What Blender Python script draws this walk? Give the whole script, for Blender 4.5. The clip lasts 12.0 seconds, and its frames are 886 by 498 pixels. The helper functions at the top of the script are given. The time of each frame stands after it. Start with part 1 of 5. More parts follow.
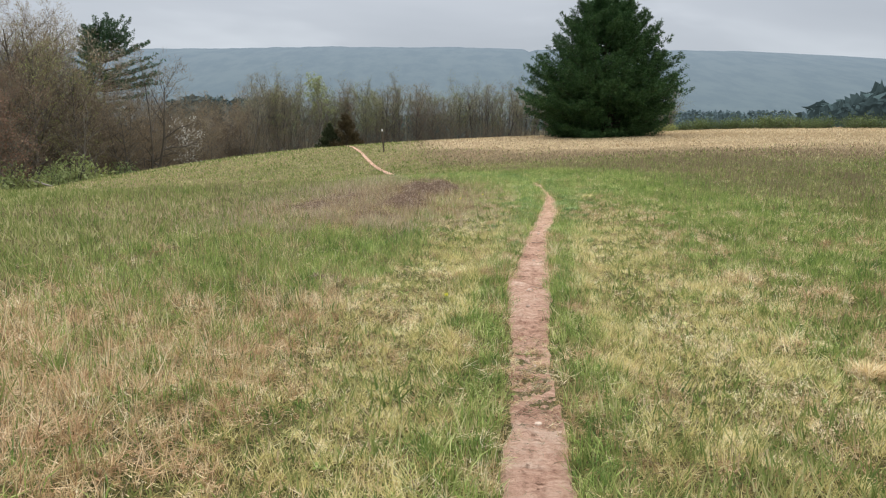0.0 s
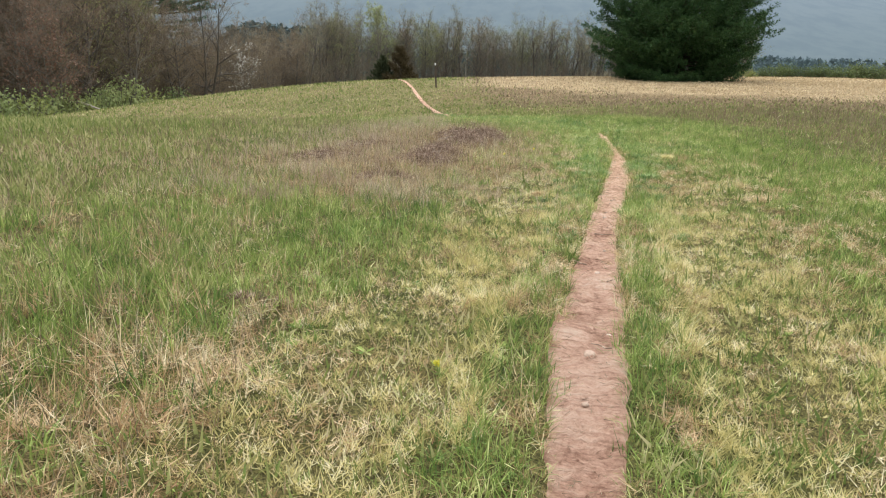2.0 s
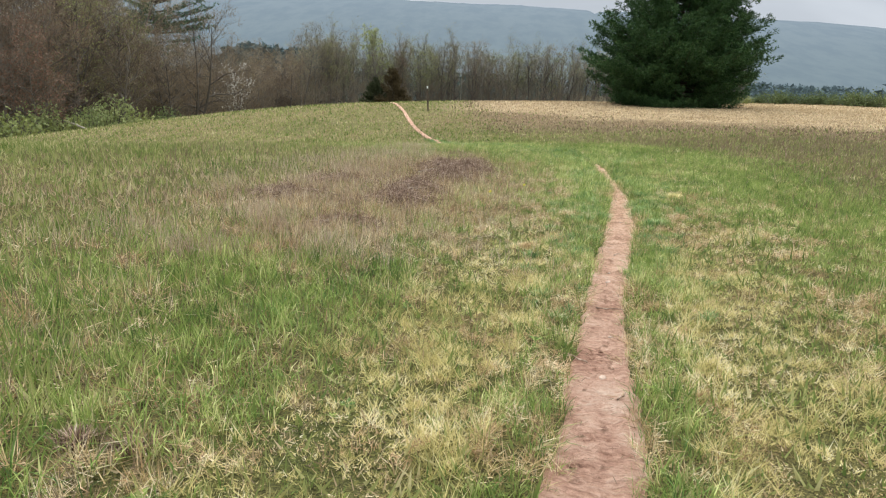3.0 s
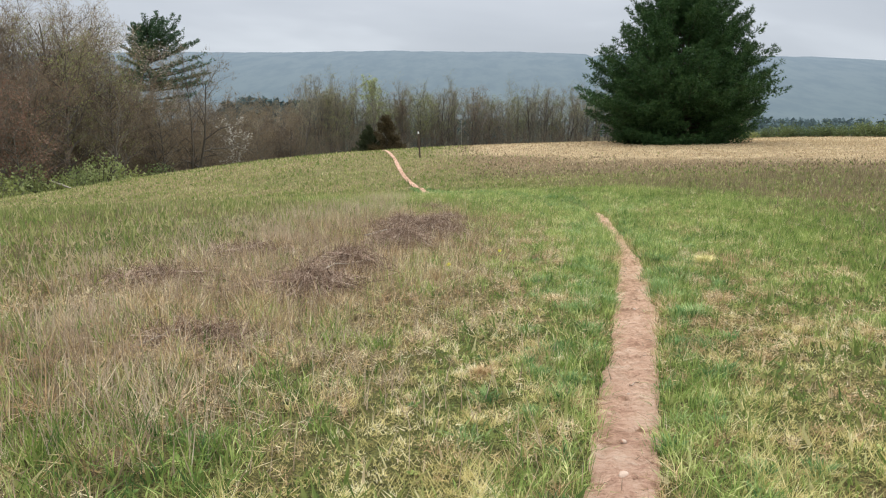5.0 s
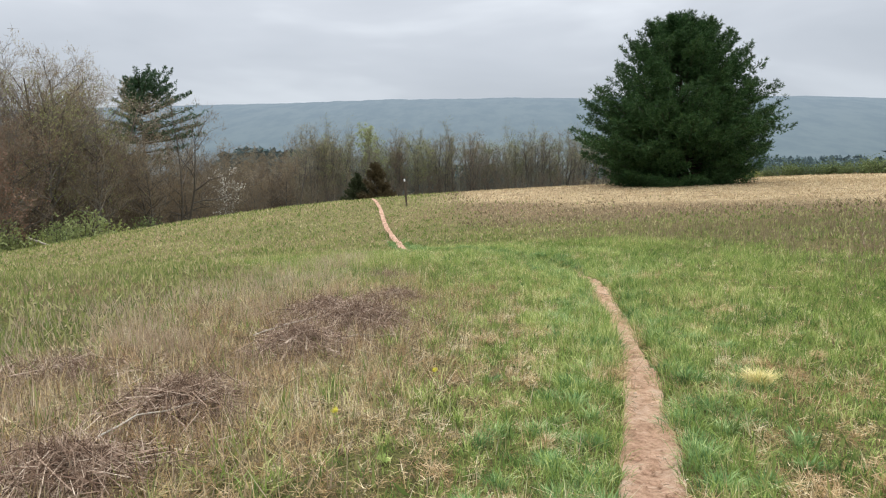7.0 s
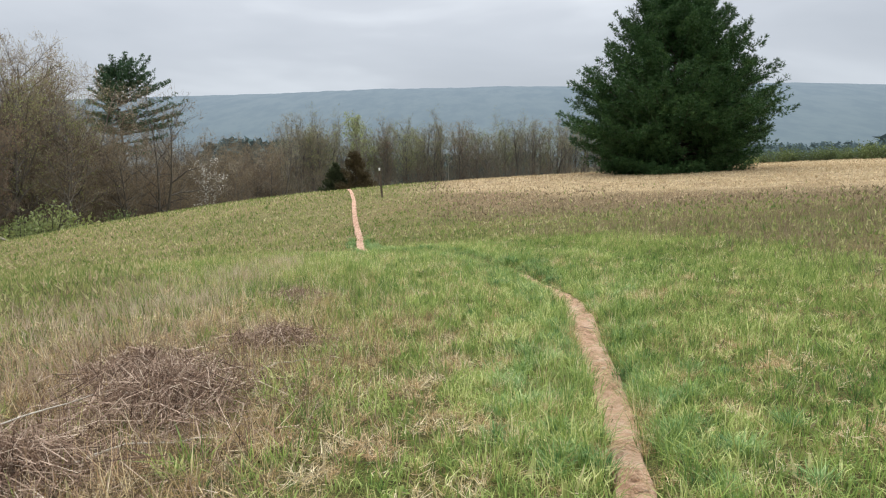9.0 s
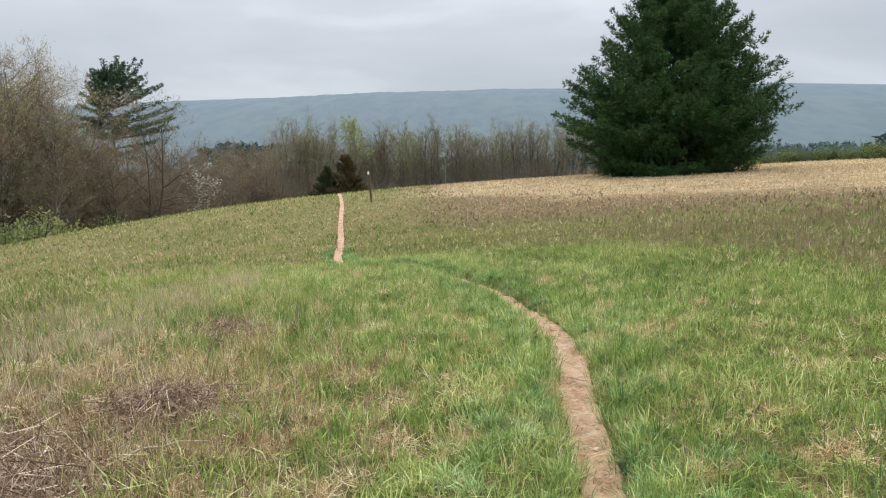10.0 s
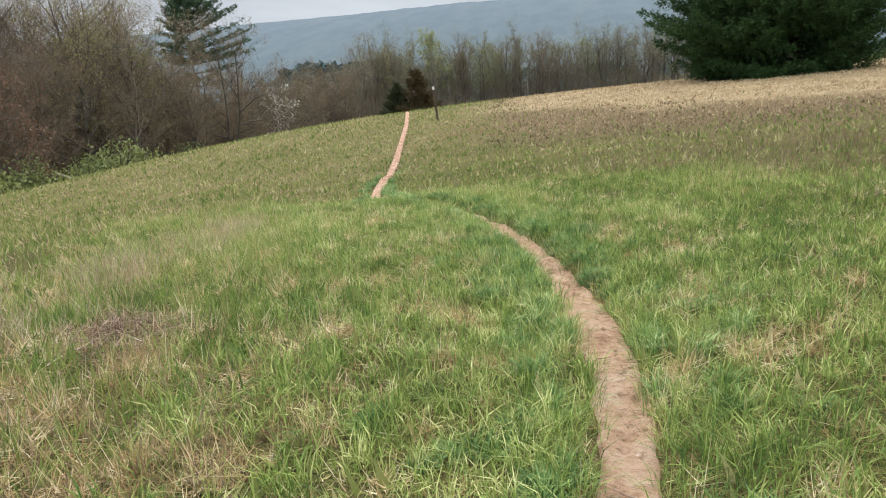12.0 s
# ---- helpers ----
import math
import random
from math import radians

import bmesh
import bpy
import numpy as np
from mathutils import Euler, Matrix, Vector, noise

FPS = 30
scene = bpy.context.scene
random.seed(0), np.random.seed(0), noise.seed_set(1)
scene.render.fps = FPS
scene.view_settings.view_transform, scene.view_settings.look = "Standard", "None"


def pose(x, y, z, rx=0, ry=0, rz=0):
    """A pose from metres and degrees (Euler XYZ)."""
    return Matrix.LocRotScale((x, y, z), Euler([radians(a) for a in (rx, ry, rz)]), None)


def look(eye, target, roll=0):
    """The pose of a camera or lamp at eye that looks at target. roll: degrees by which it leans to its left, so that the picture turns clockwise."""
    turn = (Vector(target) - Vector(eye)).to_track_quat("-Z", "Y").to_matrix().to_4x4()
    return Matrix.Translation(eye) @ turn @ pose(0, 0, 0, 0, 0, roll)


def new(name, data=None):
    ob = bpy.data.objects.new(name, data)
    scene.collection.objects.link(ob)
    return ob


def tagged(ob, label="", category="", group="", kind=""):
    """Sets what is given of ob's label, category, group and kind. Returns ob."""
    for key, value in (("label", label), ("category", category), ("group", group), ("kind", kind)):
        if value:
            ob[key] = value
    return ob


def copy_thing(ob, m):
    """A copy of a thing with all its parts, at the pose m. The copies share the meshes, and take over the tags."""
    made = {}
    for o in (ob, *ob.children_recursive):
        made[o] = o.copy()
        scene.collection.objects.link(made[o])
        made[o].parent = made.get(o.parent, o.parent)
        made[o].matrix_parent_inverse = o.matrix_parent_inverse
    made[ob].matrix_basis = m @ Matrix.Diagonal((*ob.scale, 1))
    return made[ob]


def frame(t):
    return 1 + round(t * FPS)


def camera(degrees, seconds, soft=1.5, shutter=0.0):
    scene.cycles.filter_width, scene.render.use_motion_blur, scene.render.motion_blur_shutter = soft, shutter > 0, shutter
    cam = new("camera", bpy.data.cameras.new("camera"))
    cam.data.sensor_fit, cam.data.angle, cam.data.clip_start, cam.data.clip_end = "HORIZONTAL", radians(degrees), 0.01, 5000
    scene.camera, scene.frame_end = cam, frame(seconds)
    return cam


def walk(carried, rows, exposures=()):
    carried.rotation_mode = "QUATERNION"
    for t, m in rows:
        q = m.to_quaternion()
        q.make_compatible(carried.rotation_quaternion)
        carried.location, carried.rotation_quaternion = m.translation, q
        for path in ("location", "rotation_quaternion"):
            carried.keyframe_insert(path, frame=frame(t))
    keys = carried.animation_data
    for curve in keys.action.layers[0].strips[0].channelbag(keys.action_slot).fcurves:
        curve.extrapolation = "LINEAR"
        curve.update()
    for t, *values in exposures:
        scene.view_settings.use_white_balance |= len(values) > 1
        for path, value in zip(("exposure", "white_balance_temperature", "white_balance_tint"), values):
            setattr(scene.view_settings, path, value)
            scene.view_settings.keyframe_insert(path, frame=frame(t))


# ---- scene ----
# camera and walk
cam = camera(62.96, 12.0, soft=1.1)
ROWS = [
    (0.0, 0.000, 0.000, 1.500, -0.09, -11.11, 0.46),
    (0.5, 0.065, 0.771, 1.458, 1.67, -13.47, -0.23),
    (1.0, 0.143, 1.548, 1.405, 3.29, -17.47, -1.27),
    (1.5, 0.220, 2.316, 1.391, 4.35, -17.20, -1.07),
    (2.0, 0.296, 3.100, 1.376, 4.73, -16.03, -1.51),
    (2.5, 0.337, 3.886, 1.359, 4.88, -15.13, -2.20),
    (3.0, 0.419, 4.669, 1.371, 4.44, -14.32, -2.19),
    (3.2, 0.472, 4.966, 1.358, 4.19, -13.89, -2.13),
    (4.8, 0.833, 7.438, 1.177, 4.71, -10.84, 0.04),
    (5.0, 0.885, 7.753, 1.164, 4.57, -10.74, -0.08),
    (5.5, 0.994, 8.534, 1.129, 4.11, -10.21, -0.19),
    (6.0, 1.124, 9.322, 1.139, 3.80, -9.48, -0.21),
    (6.5, 1.232, 10.104, 1.111, 3.60, -8.55, -0.02),
    (7.0, 1.377, 10.860, 1.122, 4.50, -7.18, 1.19),
    (7.2, 1.445, 11.146, 1.137, 4.59, -5.81, 1.41),
    (8.8, 1.842, 13.665, 0.986, 4.11, -7.82, 1.70),
    (9.0, 1.896, 13.977, 0.952, 3.80, -8.01, 1.62),
    (9.5, 1.999, 14.766, 0.919, 3.49, -7.93, 1.82),
    (10.0, 2.170, 15.523, 0.919, 3.65, -7.79, 2.02),
    (10.5, 2.361, 16.236, 0.889, 4.46, -8.15, 2.36),
    (11.0, 2.522, 16.925, 0.875, 5.66, -8.80, 2.61),
    (11.5, 2.559, 17.610, 0.825, 8.00, -10.52, 3.00),
    (12.0, 2.608, 18.254, 0.785, 10.05, -14.08, 4.58),
]
EXPOSURE = 0.0
walk(cam, [(t, pose(x, y, z, 90 + pitch, roll, yaw)) for t, x, y, z, yaw, pitch, roll in ROWS],
     exposures=[(0.0, EXPOSURE - 0.12), (1.0, EXPOSURE - 0.12), (2.0, EXPOSURE), (12.0, EXPOSURE)])

# ---------------------------------------------------------------- world and sun: an overcast spring day
SUN_ELEV, SUN_ROT = radians(52), radians(-25)


def ramp(nt, stops, fac=None):
    n = nt.nodes.new("ShaderNodeValToRGB")
    els = n.color_ramp.elements
    while len(els) < len(stops):
        els.new(0.5)
    for e, (p, c) in zip(els, stops):
        e.position, e.color = p, (*c, 1)
    if fac is not None:
        nt.links.new(fac, n.inputs["Fac"])
    return n.outputs["Color"]


def noise_tex(nt, scale, detail=4.0, rough=0.55, vec=None, dist=0.0):
    n = nt.nodes.new("ShaderNodeTexNoise")
    n.inputs["Scale"].default_value = scale
    n.inputs["Detail"].default_value = detail
    n.inputs["Roughness"].default_value = rough
    n.inputs["Distortion"].default_value = dist
    if vec is not None:
        nt.links.new(vec, n.inputs["Vector"])
    return n.outputs["Fac"]


def mapping(nt, vec, scale=(1, 1, 1), loc=(0, 0, 0)):
    n = nt.nodes.new("ShaderNodeMapping")
    n.inputs["Scale"].default_value = scale
    n.inputs["Location"].default_value = loc
    nt.links.new(vec, n.inputs["Vector"])
    return n.outputs["Vector"]


def mix(nt, fac, a, b, blend="MIX"):
    n = nt.nodes.new("ShaderNodeMix")
    n.data_type, n.blend_type = "RGBA", blend
    for key, v in ((0, fac), (6, a), (7, b)):
        if hasattr(v, "is_linked"):
            nt.links.new(v, n.inputs[key])
        elif key == 0:
            n.inputs[key].default_value = v
        else:
            n.inputs[key].default_value = (*v, 1)
    return n.outputs[2]


def arith(nt, op, a, b=None, c=None, clamp=False):
    n = nt.nodes.new("ShaderNodeMath")
    n.operation, n.use_clamp = op, clamp
    for key, v in enumerate((a, b, c)):
        if v is None:
            continue
        if hasattr(v, "is_linked"):
            nt.links.new(v, n.inputs[key])
        else:
            n.inputs[key].default_value = v
    return n.outputs[0]


def smooth(nt, v, lo, hi):
    n = nt.nodes.new("ShaderNodeMapRange")
    n.interpolation_type = "SMOOTHSTEP"
    nt.links.new(v, n.inputs["Value"])
    n.inputs["From Min"].default_value, n.inputs["From Max"].default_value = lo, hi
    return n.outputs["Result"]


world = bpy.data.worlds.new("overcast_sky")
scene.world = world
world.use_nodes = True
wt = world.node_tree
wt.nodes.clear()
w_out = wt.nodes.new("ShaderNodeOutputWorld")
w_bg = wt.nodes.new("ShaderNodeBackground")
w_coord = wt.nodes.new("ShaderNodeTexCoord").outputs["Generated"]
w_sky = wt.nodes.new("ShaderNodeTexSky")
w_sky.sky_type = "NISHITA"
w_sky.sun_disc = False
w_sky.sun_elevation, w_sky.sun_rotation = SUN_ELEV, SUN_ROT
w_sep = wt.nodes.new("ShaderNodeSeparateXYZ")
wt.links.new(w_coord, w_sep.inputs[0])
# the cloud deck grows brighter towards the zenith
deck = ramp(wt, [(0.0, (5.45, 6.0, 6.75)), (0.10, (5.85, 6.3, 7.0)), (0.28, (7.8, 8.2, 8.85)), (0.55, (17.3, 18.3, 18.8)), (1.0, (29.8, 31.4, 32.0))], w_sep.outputs[2])
w_long = mapping(wt, w_coord, (2.0, 2.0, 7.0))
cloud = noise_tex(wt, 1.3, 4.0, 0.5, w_long, 0.3)
deck = mix(wt, 1.0, deck, ramp(wt, [(0.30, (0.86, 0.87, 0.88)), (0.52, (1.0, 1.0, 1.0)), (0.72, (1.32, 1.31, 1.28))], cloud), "MULTIPLY")
wt.links.new(mix(wt, 0.93, w_sky.outputs[0], deck), w_bg.inputs["Color"])
w_bg.inputs["Strength"].default_value = 0.1
wt.links.new(w_bg.outputs[0], w_out.inputs[0])

sun = new("sun", bpy.data.lights.new("sun", "SUN"))
sun.data.energy, sun.data.angle, sun.data.color = 1.5, radians(25), (1.0, 0.97, 0.92)
sun.matrix_world = look((0, 0, 60), (-60 * math.sin(SUN_ROT) / math.tan(SUN_ELEV), -60 * math.cos(SUN_ROT) / math.tan(SUN_ELEV), 0))


# ---------------------------------------------------------------- materials
def material(name):
    m = bpy.data.materials.new(name)
    m.use_nodes = True
    nt = m.node_tree
    bsdf = nt.nodes["Principled BSDF"]
    bsdf.inputs["Specular IOR Level"].default_value = 0.12
    return m, nt, bsdf


def obj_coord(nt):
    return nt.nodes.new("ShaderNodeTexCoord").outputs["Object"]


def add_bump(nt, bsdf, height, strength, distance):
    b = nt.nodes.new("ShaderNodeBump")
    b.inputs["Strength"].default_value, b.inputs["Distance"].default_value = strength, distance
    nt.links.new(height, b.inputs["Height"])
    nt.links.new(b.outputs[0], bsdf.inputs["Normal"])


def leaf_material(name, stops, thin=0.3, rough=0.65, patch=None, per_object=0.0):
    """Thin blades and leaves: each island takes its own tone; patch drifts the tones over metres; part of the light passes through."""
    m, nt, bsdf = material(name)
    isl = nt.nodes.new("ShaderNodeNewGeometry").outputs["Random Per Island"]
    v = isl
    if patch:
        co = nt.nodes.new("ShaderNodeNewGeometry").outputs["Position"]
        n1 = noise_tex(nt, patch, 3.0, 0.6, co)
        n2 = noise_tex(nt, patch * 11.0, 2.0, 0.5, co)
        tone = arith(nt, "ADD", arith(nt, "MULTIPLY", n1, 0.75), arith(nt, "MULTIPLY", n2, 1.45))
        v = arith(nt, "ADD", arith(nt, "MULTIPLY", isl, 0.55), arith(nt, "ADD", tone, -0.85), clamp=True)
    if per_object:
        rnd = nt.nodes.new("ShaderNodeObjectInfo").outputs["Random"]
        v = arith(nt, "ADD", arith(nt, "MULTIPLY", v, 1 - per_object), arith(nt, "MULTIPLY", rnd, per_object), clamp=True)
    col = ramp(nt, stops, v)
    nt.links.new(col, bsdf.inputs["Base Color"])
    bsdf.inputs["Roughness"].default_value = rough
    tr = nt.nodes.new("ShaderNodeBsdfTranslucent")
    nt.links.new(col, tr.inputs["Color"])
    ms = nt.nodes.new("ShaderNodeMixShader")
    ms.inputs[0].default_value = thin
    nt.links.new(bsdf.outputs[0], ms.inputs[1])
    nt.links.new(tr.outputs[0], ms.inputs[2])
    nt.links.new(ms.outputs[0], nt.nodes["Material Output"].inputs["Surface"])
    return m


def bark_material(name, dark, light, scale=3.0):
    m, nt, bsdf = material(name)
    co = obj_coord(nt)
    n = noise_tex(nt, scale, 6.0, 0.65, mapping(nt, co, (1, 1, 0.25)))
    rnd = nt.nodes.new("ShaderNodeObjectInfo").outputs["Random"]
    v = arith(nt, "ADD", arith(nt, "MULTIPLY", n, 0.7), arith(nt, "MULTIPLY", rnd, 0.35), clamp=True)
    nt.links.new(ramp(nt, [(0.25, dark), (0.8, light)], v), bsdf.inputs["Base Color"])
    bsdf.inputs["Roughness"].default_value = 0.9
    add_bump(nt, bsdf, n, 0.6, 0.03)
    return m


def ground_material():
    m, nt, bsdf = material("meadow_ground")
    co = obj_coord(nt)
    sep = nt.nodes.new("ShaderNodeSeparateXYZ")
    nt.links.new(co, sep.inputs[0])
    big = noise_tex(nt, 0.11, 4.0, 0.6, co, 0.4)
    mid = noise_tex(nt, 0.9, 5.0, 0.6, co, 0.3)
    fine = noise_tex(nt, 14.0, 5.0, 0.7, co)
    blend = arith(nt, "ADD", arith(nt, "MULTIPLY", big, 0.55), arith(nt, "MULTIPLY", mid, 0.45))
    grass = ramp(nt, [(0.32, (0.24, 0.178, 0.098)), (0.46, (0.185, 0.163, 0.070)), (0.58, (0.122, 0.138, 0.044)), (0.72, (0.168, 0.155, 0.066))], blend)
    # dry upland hay beyond the crest line
    line = arith(nt, "ADD", sep.outputs[1], arith(nt, "MULTIPLY", sep.outputs[0], 0.85))
    line = arith(nt, "ADD", line, arith(nt, "MULTIPLY", arith(nt, "SUBTRACT", big, 0.5), 16.0))
    east = smooth(nt, sep.outputs[0], -6.0, 2.0)
    hay_mask = arith(nt, "MULTIPLY", smooth(nt, line, 50.0, 56.0), east)
    hay = ramp(nt, [(0.30, (0.26, 0.185, 0.12)), (0.45, (0.44, 0.335, 0.21)), (0.62, (0.52, 0.41, 0.27)), (0.75, (0.44, 0.36, 0.20))], mid)
    band = arith(nt, "MULTIPLY", arith(nt, "MULTIPLY", smooth(nt, line, 38.0, 49.0), east), 0.75)
    grass = mix(nt, band, grass, (0.24, 0.165, 0.11))
    # the far slope is thinner and strawy
    thin = arith(nt, "MULTIPLY", smooth(nt, sep.outputs[1], 24.0, 36.0), arith(nt, "SUBTRACT", 1.0, east))
    grass = mix(nt, arith(nt, "MULTIPLY", thin, smooth(nt, mid, 0.30, 0.72)), grass, (0.255, 0.22, 0.11))
    col = mix(nt, hay_mask, grass, hay)
    woods = smooth(nt, sep.outputs[1], 150.0, 175.0)
    col = mix(nt, woods, col, (0.10, 0.085, 0.05))
    col = mix(nt, 0.75, col, mix(nt, 1.0, col, ramp(nt, [(0.3, (0.45, 0.43, 0.4)), (0.55, (1, 1, 1)), (0.75, (1.35, 1.3, 1.2))], fine), "MULTIPLY"))
    thatch = noise_tex(nt, 55.0, 3.0, 0.6, co, 1.2)
    col = mix(nt, 1.0, col, ramp(nt, [(0.36, (0.35, 0.33, 0.30)), (0.5, (0.9, 0.9, 0.88)), (0.66, (1.9, 1.75, 1.5))], thatch), "MULTIPLY")
    nt.links.new(col, bsdf.inputs["Base Color"])
    bsdf.inputs["Roughness"].default_value = 1.0
    add_bump(nt, bsdf, arith(nt, "ADD", fine, thatch), 1.0, 0.05)
    return m


def dirt_material():
    m, nt, bsdf = material("trodden_red_earth")
    co = obj_coord(nt)
    a = noise_tex(nt, 3.2, 5.0, 0.65, co, 0.6)
    b = noise_tex(nt, 34.0, 6.0, 0.75, co)
    c = noise_tex(nt, 7.0, 4.0, 0.6, mapping(nt, co, (1.0, 3.4, 1.0)), 0.8)
    v = arith(nt, "ADD", arith(nt, "MULTIPLY", a, 0.45), arith(nt, "ADD", arith(nt, "MULTIPLY", b, 0.3), arith(nt, "MULTIPLY", c, 0.25)))
    col = ramp(nt, [(0.37, (0.24, 0.122, 0.082)), (0.44, (0.49, 0.275, 0.195)), (0.50, (0.65, 0.395, 0.29)), (0.57, (0.75, 0.505, 0.385)), (0.66, (0.85, 0.67, 0.54))], v)
    # dry tan earth further up the path, red soil near its foot
    sep = nt.nodes.new("ShaderNodeSeparateXYZ")
    nt.links.new(co, sep.inputs[0])
    dry = ramp(nt, [(0.37, (0.30, 0.165, 0.10)), (0.44, (0.55, 0.335, 0.215)), (0.50, (0.72, 0.465, 0.315)), (0.57, (0.80, 0.565, 0.41)), (0.66, (0.87, 0.70, 0.54))], v)
    far = arith(nt, "MULTIPLY_ADD", smooth(nt, sep.outputs[1], 30.0, 37.0), -0.85, 1.0)
    col = mix(nt, arith(nt, "MULTIPLY", far, smooth(nt, arith(nt, "ADD", sep.outputs[1], arith(nt, "MULTIPLY", a, 5.0)), 10.0, 21.0)), col, dry)
    nt.links.new(col, bsdf.inputs["Base Color"])
    bsdf.inputs["Roughness"].default_value = 0.95
    add_bump(nt, bsdf, arith(nt, "ADD", b, arith(nt, "MULTIPLY", c, 2.2)), 1.0, 0.06)
    return m


def painted_haze_material(name, near_col, far_col, y0, y1, glow):
    """Far valley forest: mottled canopy, haze painted into colour and glow, paler with distance."""
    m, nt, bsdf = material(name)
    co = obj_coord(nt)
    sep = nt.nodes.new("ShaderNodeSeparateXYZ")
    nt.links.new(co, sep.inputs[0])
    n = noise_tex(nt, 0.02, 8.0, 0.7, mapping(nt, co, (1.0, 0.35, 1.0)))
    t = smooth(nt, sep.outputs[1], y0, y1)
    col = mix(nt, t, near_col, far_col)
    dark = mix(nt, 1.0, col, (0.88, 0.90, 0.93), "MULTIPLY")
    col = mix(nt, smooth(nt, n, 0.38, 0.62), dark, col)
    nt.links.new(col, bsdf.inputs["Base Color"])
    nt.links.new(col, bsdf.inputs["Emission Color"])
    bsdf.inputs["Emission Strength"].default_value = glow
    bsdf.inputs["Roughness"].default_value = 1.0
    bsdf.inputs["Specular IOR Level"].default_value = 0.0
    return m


M_GROUND, M_DIRT = ground_material(), dirt_material()
M_GREEN = leaf_material("fresh_green_grass", [(0.0, (0.045, 0.095, 0.029)), (0.35, (0.14, 0.22, 0.054)), (0.7, (0.32, 0.395, 0.105)), (1.0, (0.72, 0.70, 0.34))], 0.32, 0.55, 0.5)
M_LUSH = leaf_material("blue_green_grass", [(0.0, (0.046, 0.108, 0.042)), (0.4, (0.13, 0.235, 0.08)), (0.75, (0.285, 0.40, 0.15)), (1.0, (0.50, 0.58, 0.29))], 0.3, 0.5, 0.6)
M_TAN = leaf_material("matted_tan_straw", [(0.0, (0.23, 0.128, 0.068)), (0.4, (0.48, 0.31, 0.17)), (0.7, (0.77, 0.575, 0.36)), (1.0, (0.90, 0.77, 0.56))], 0.25, 0.6, 0.6)
M_PALEGRASS = leaf_material("pale_trampled_grass", [(0.0, (0.21, 0.20, 0.08)), (0.35, (0.53, 0.46, 0.185)), (0.68, (0.80, 0.69, 0.345)), (0.9, (0.94, 0.85, 0.60))], 0.3, 0.6, 0.6)
M_SEDGE = leaf_material("pale_dead_sedge", [(0.0, (0.24, 0.165, 0.115)), (0.5, (0.44, 0.33, 0.235)), (1.0, (0.64, 0.535, 0.41))], 0.25, 0.7, 0.6)
M_STRAW = leaf_material("dry_straw_grass", [(0.0, (0.21, 0.128, 0.07)), (0.35, (0.46, 0.32, 0.16)), (0.62, (0.70, 0.55, 0.305)), (0.88, (0.90, 0.79, 0.57))], 0.25, 0.6, 0.6)
M_STEM = leaf_material("brown_dead_stems", [(0.0, (0.055, 0.032, 0.023)), (0.4, (0.19, 0.12, 0.085)), (0.8, (0.44, 0.315, 0.235)), (1.0, (0.70, 0.57, 0.46))], 0.1, 0.8)
M_FAR = leaf_material("field_grass", [(0.0, (0.08, 0.135, 0.035)), (0.38, (0.178, 0.226, 0.063)), (0.7, (0.33, 0.33, 0.125)), (1.0, (0.58, 0.51, 0.29))], 0.3, 0.6, 0.25)
M_HAY = leaf_material("upland_hay", [(0.0, (0.36, 0.26, 0.155)), (0.5, (0.48, 0.37, 0.225)), (1.0, (0.58, 0.475, 0.31))], 0.2, 0.7, 0.3)
M_MAUVE = leaf_material("mauve_weed_stalks", [(0.0, (0.125, 0.088, 0.055)), (0.6, (0.25, 0.19, 0.12)), (1.0, (0.41, 0.335, 0.215))], 0.15, 0.7, 0.3)
M_NEEDLE = leaf_material("pine_needles", [(0.0, (0.016, 0.042, 0.016)), (0.5, (0.036, 0.082, 0.028)), (0.85, (0.078, 0.142, 0.05)), (1.0, (0.125, 0.19, 0.075))], 0.06, 0.5, 0.8)
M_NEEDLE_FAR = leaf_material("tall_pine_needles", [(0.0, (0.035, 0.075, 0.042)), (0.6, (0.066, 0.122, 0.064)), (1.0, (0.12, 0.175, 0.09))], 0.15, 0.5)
M_CEDAR = leaf_material("cedar_foliage", [(0.0, (0.05, 0.04, 0.022)), (0.5, (0.085, 0.066, 0.035)), (1.0, (0.14, 0.105, 0.055))], 0.15, 0.6, 0.8)
M_CEDAR_GREEN = leaf_material("green_cedar_foliage", [(0.0, (0.03, 0.038, 0.02)), (0.5, (0.05, 0.062, 0.03)), (1.0, (0.085, 0.095, 0.045))], 0.12, 0.6, 0.8)
M_HEDGE = leaf_material("hedge_leaves", [(0.0, (0.06, 0.085, 0.035)), (0.5, (0.11, 0.145, 0.055)), (1.0, (0.19, 0.22, 0.09))], 0.25, 0.6, None, 0.5)
M_BARK = bark_material("grey_bark", (0.055, 0.047, 0.04), (0.20, 0.178, 0.15))
M_PINEBARK = bark_material("pine_bark", (0.05, 0.04, 0.032), (0.12, 0.10, 0.08))
M_TWIG = leaf_material("bare_twigs", [(0.0, (0.098, 0.074, 0.054)), (0.5, (0.185, 0.143, 0.102)), (1.0, (0.29, 0.232, 0.168))], 0.1, 0.8, None, 0.6)
M_TWIG_GREY = leaf_material("grey_twigs", [(0.0, (0.105, 0.094, 0.070)), (0.5, (0.185, 0.170, 0.125)), (1.0, (0.29, 0.268, 0.195))], 0.1, 0.8, None, 0.6)
M_BUD = leaf_material("tan_buds", [(0.0, (0.13, 0.094, 0.057)), (0.5, (0.22, 0.168, 0.098)), (1.0, (0.32, 0.265, 0.15))], 0.3, 0.6, None, 0.7)
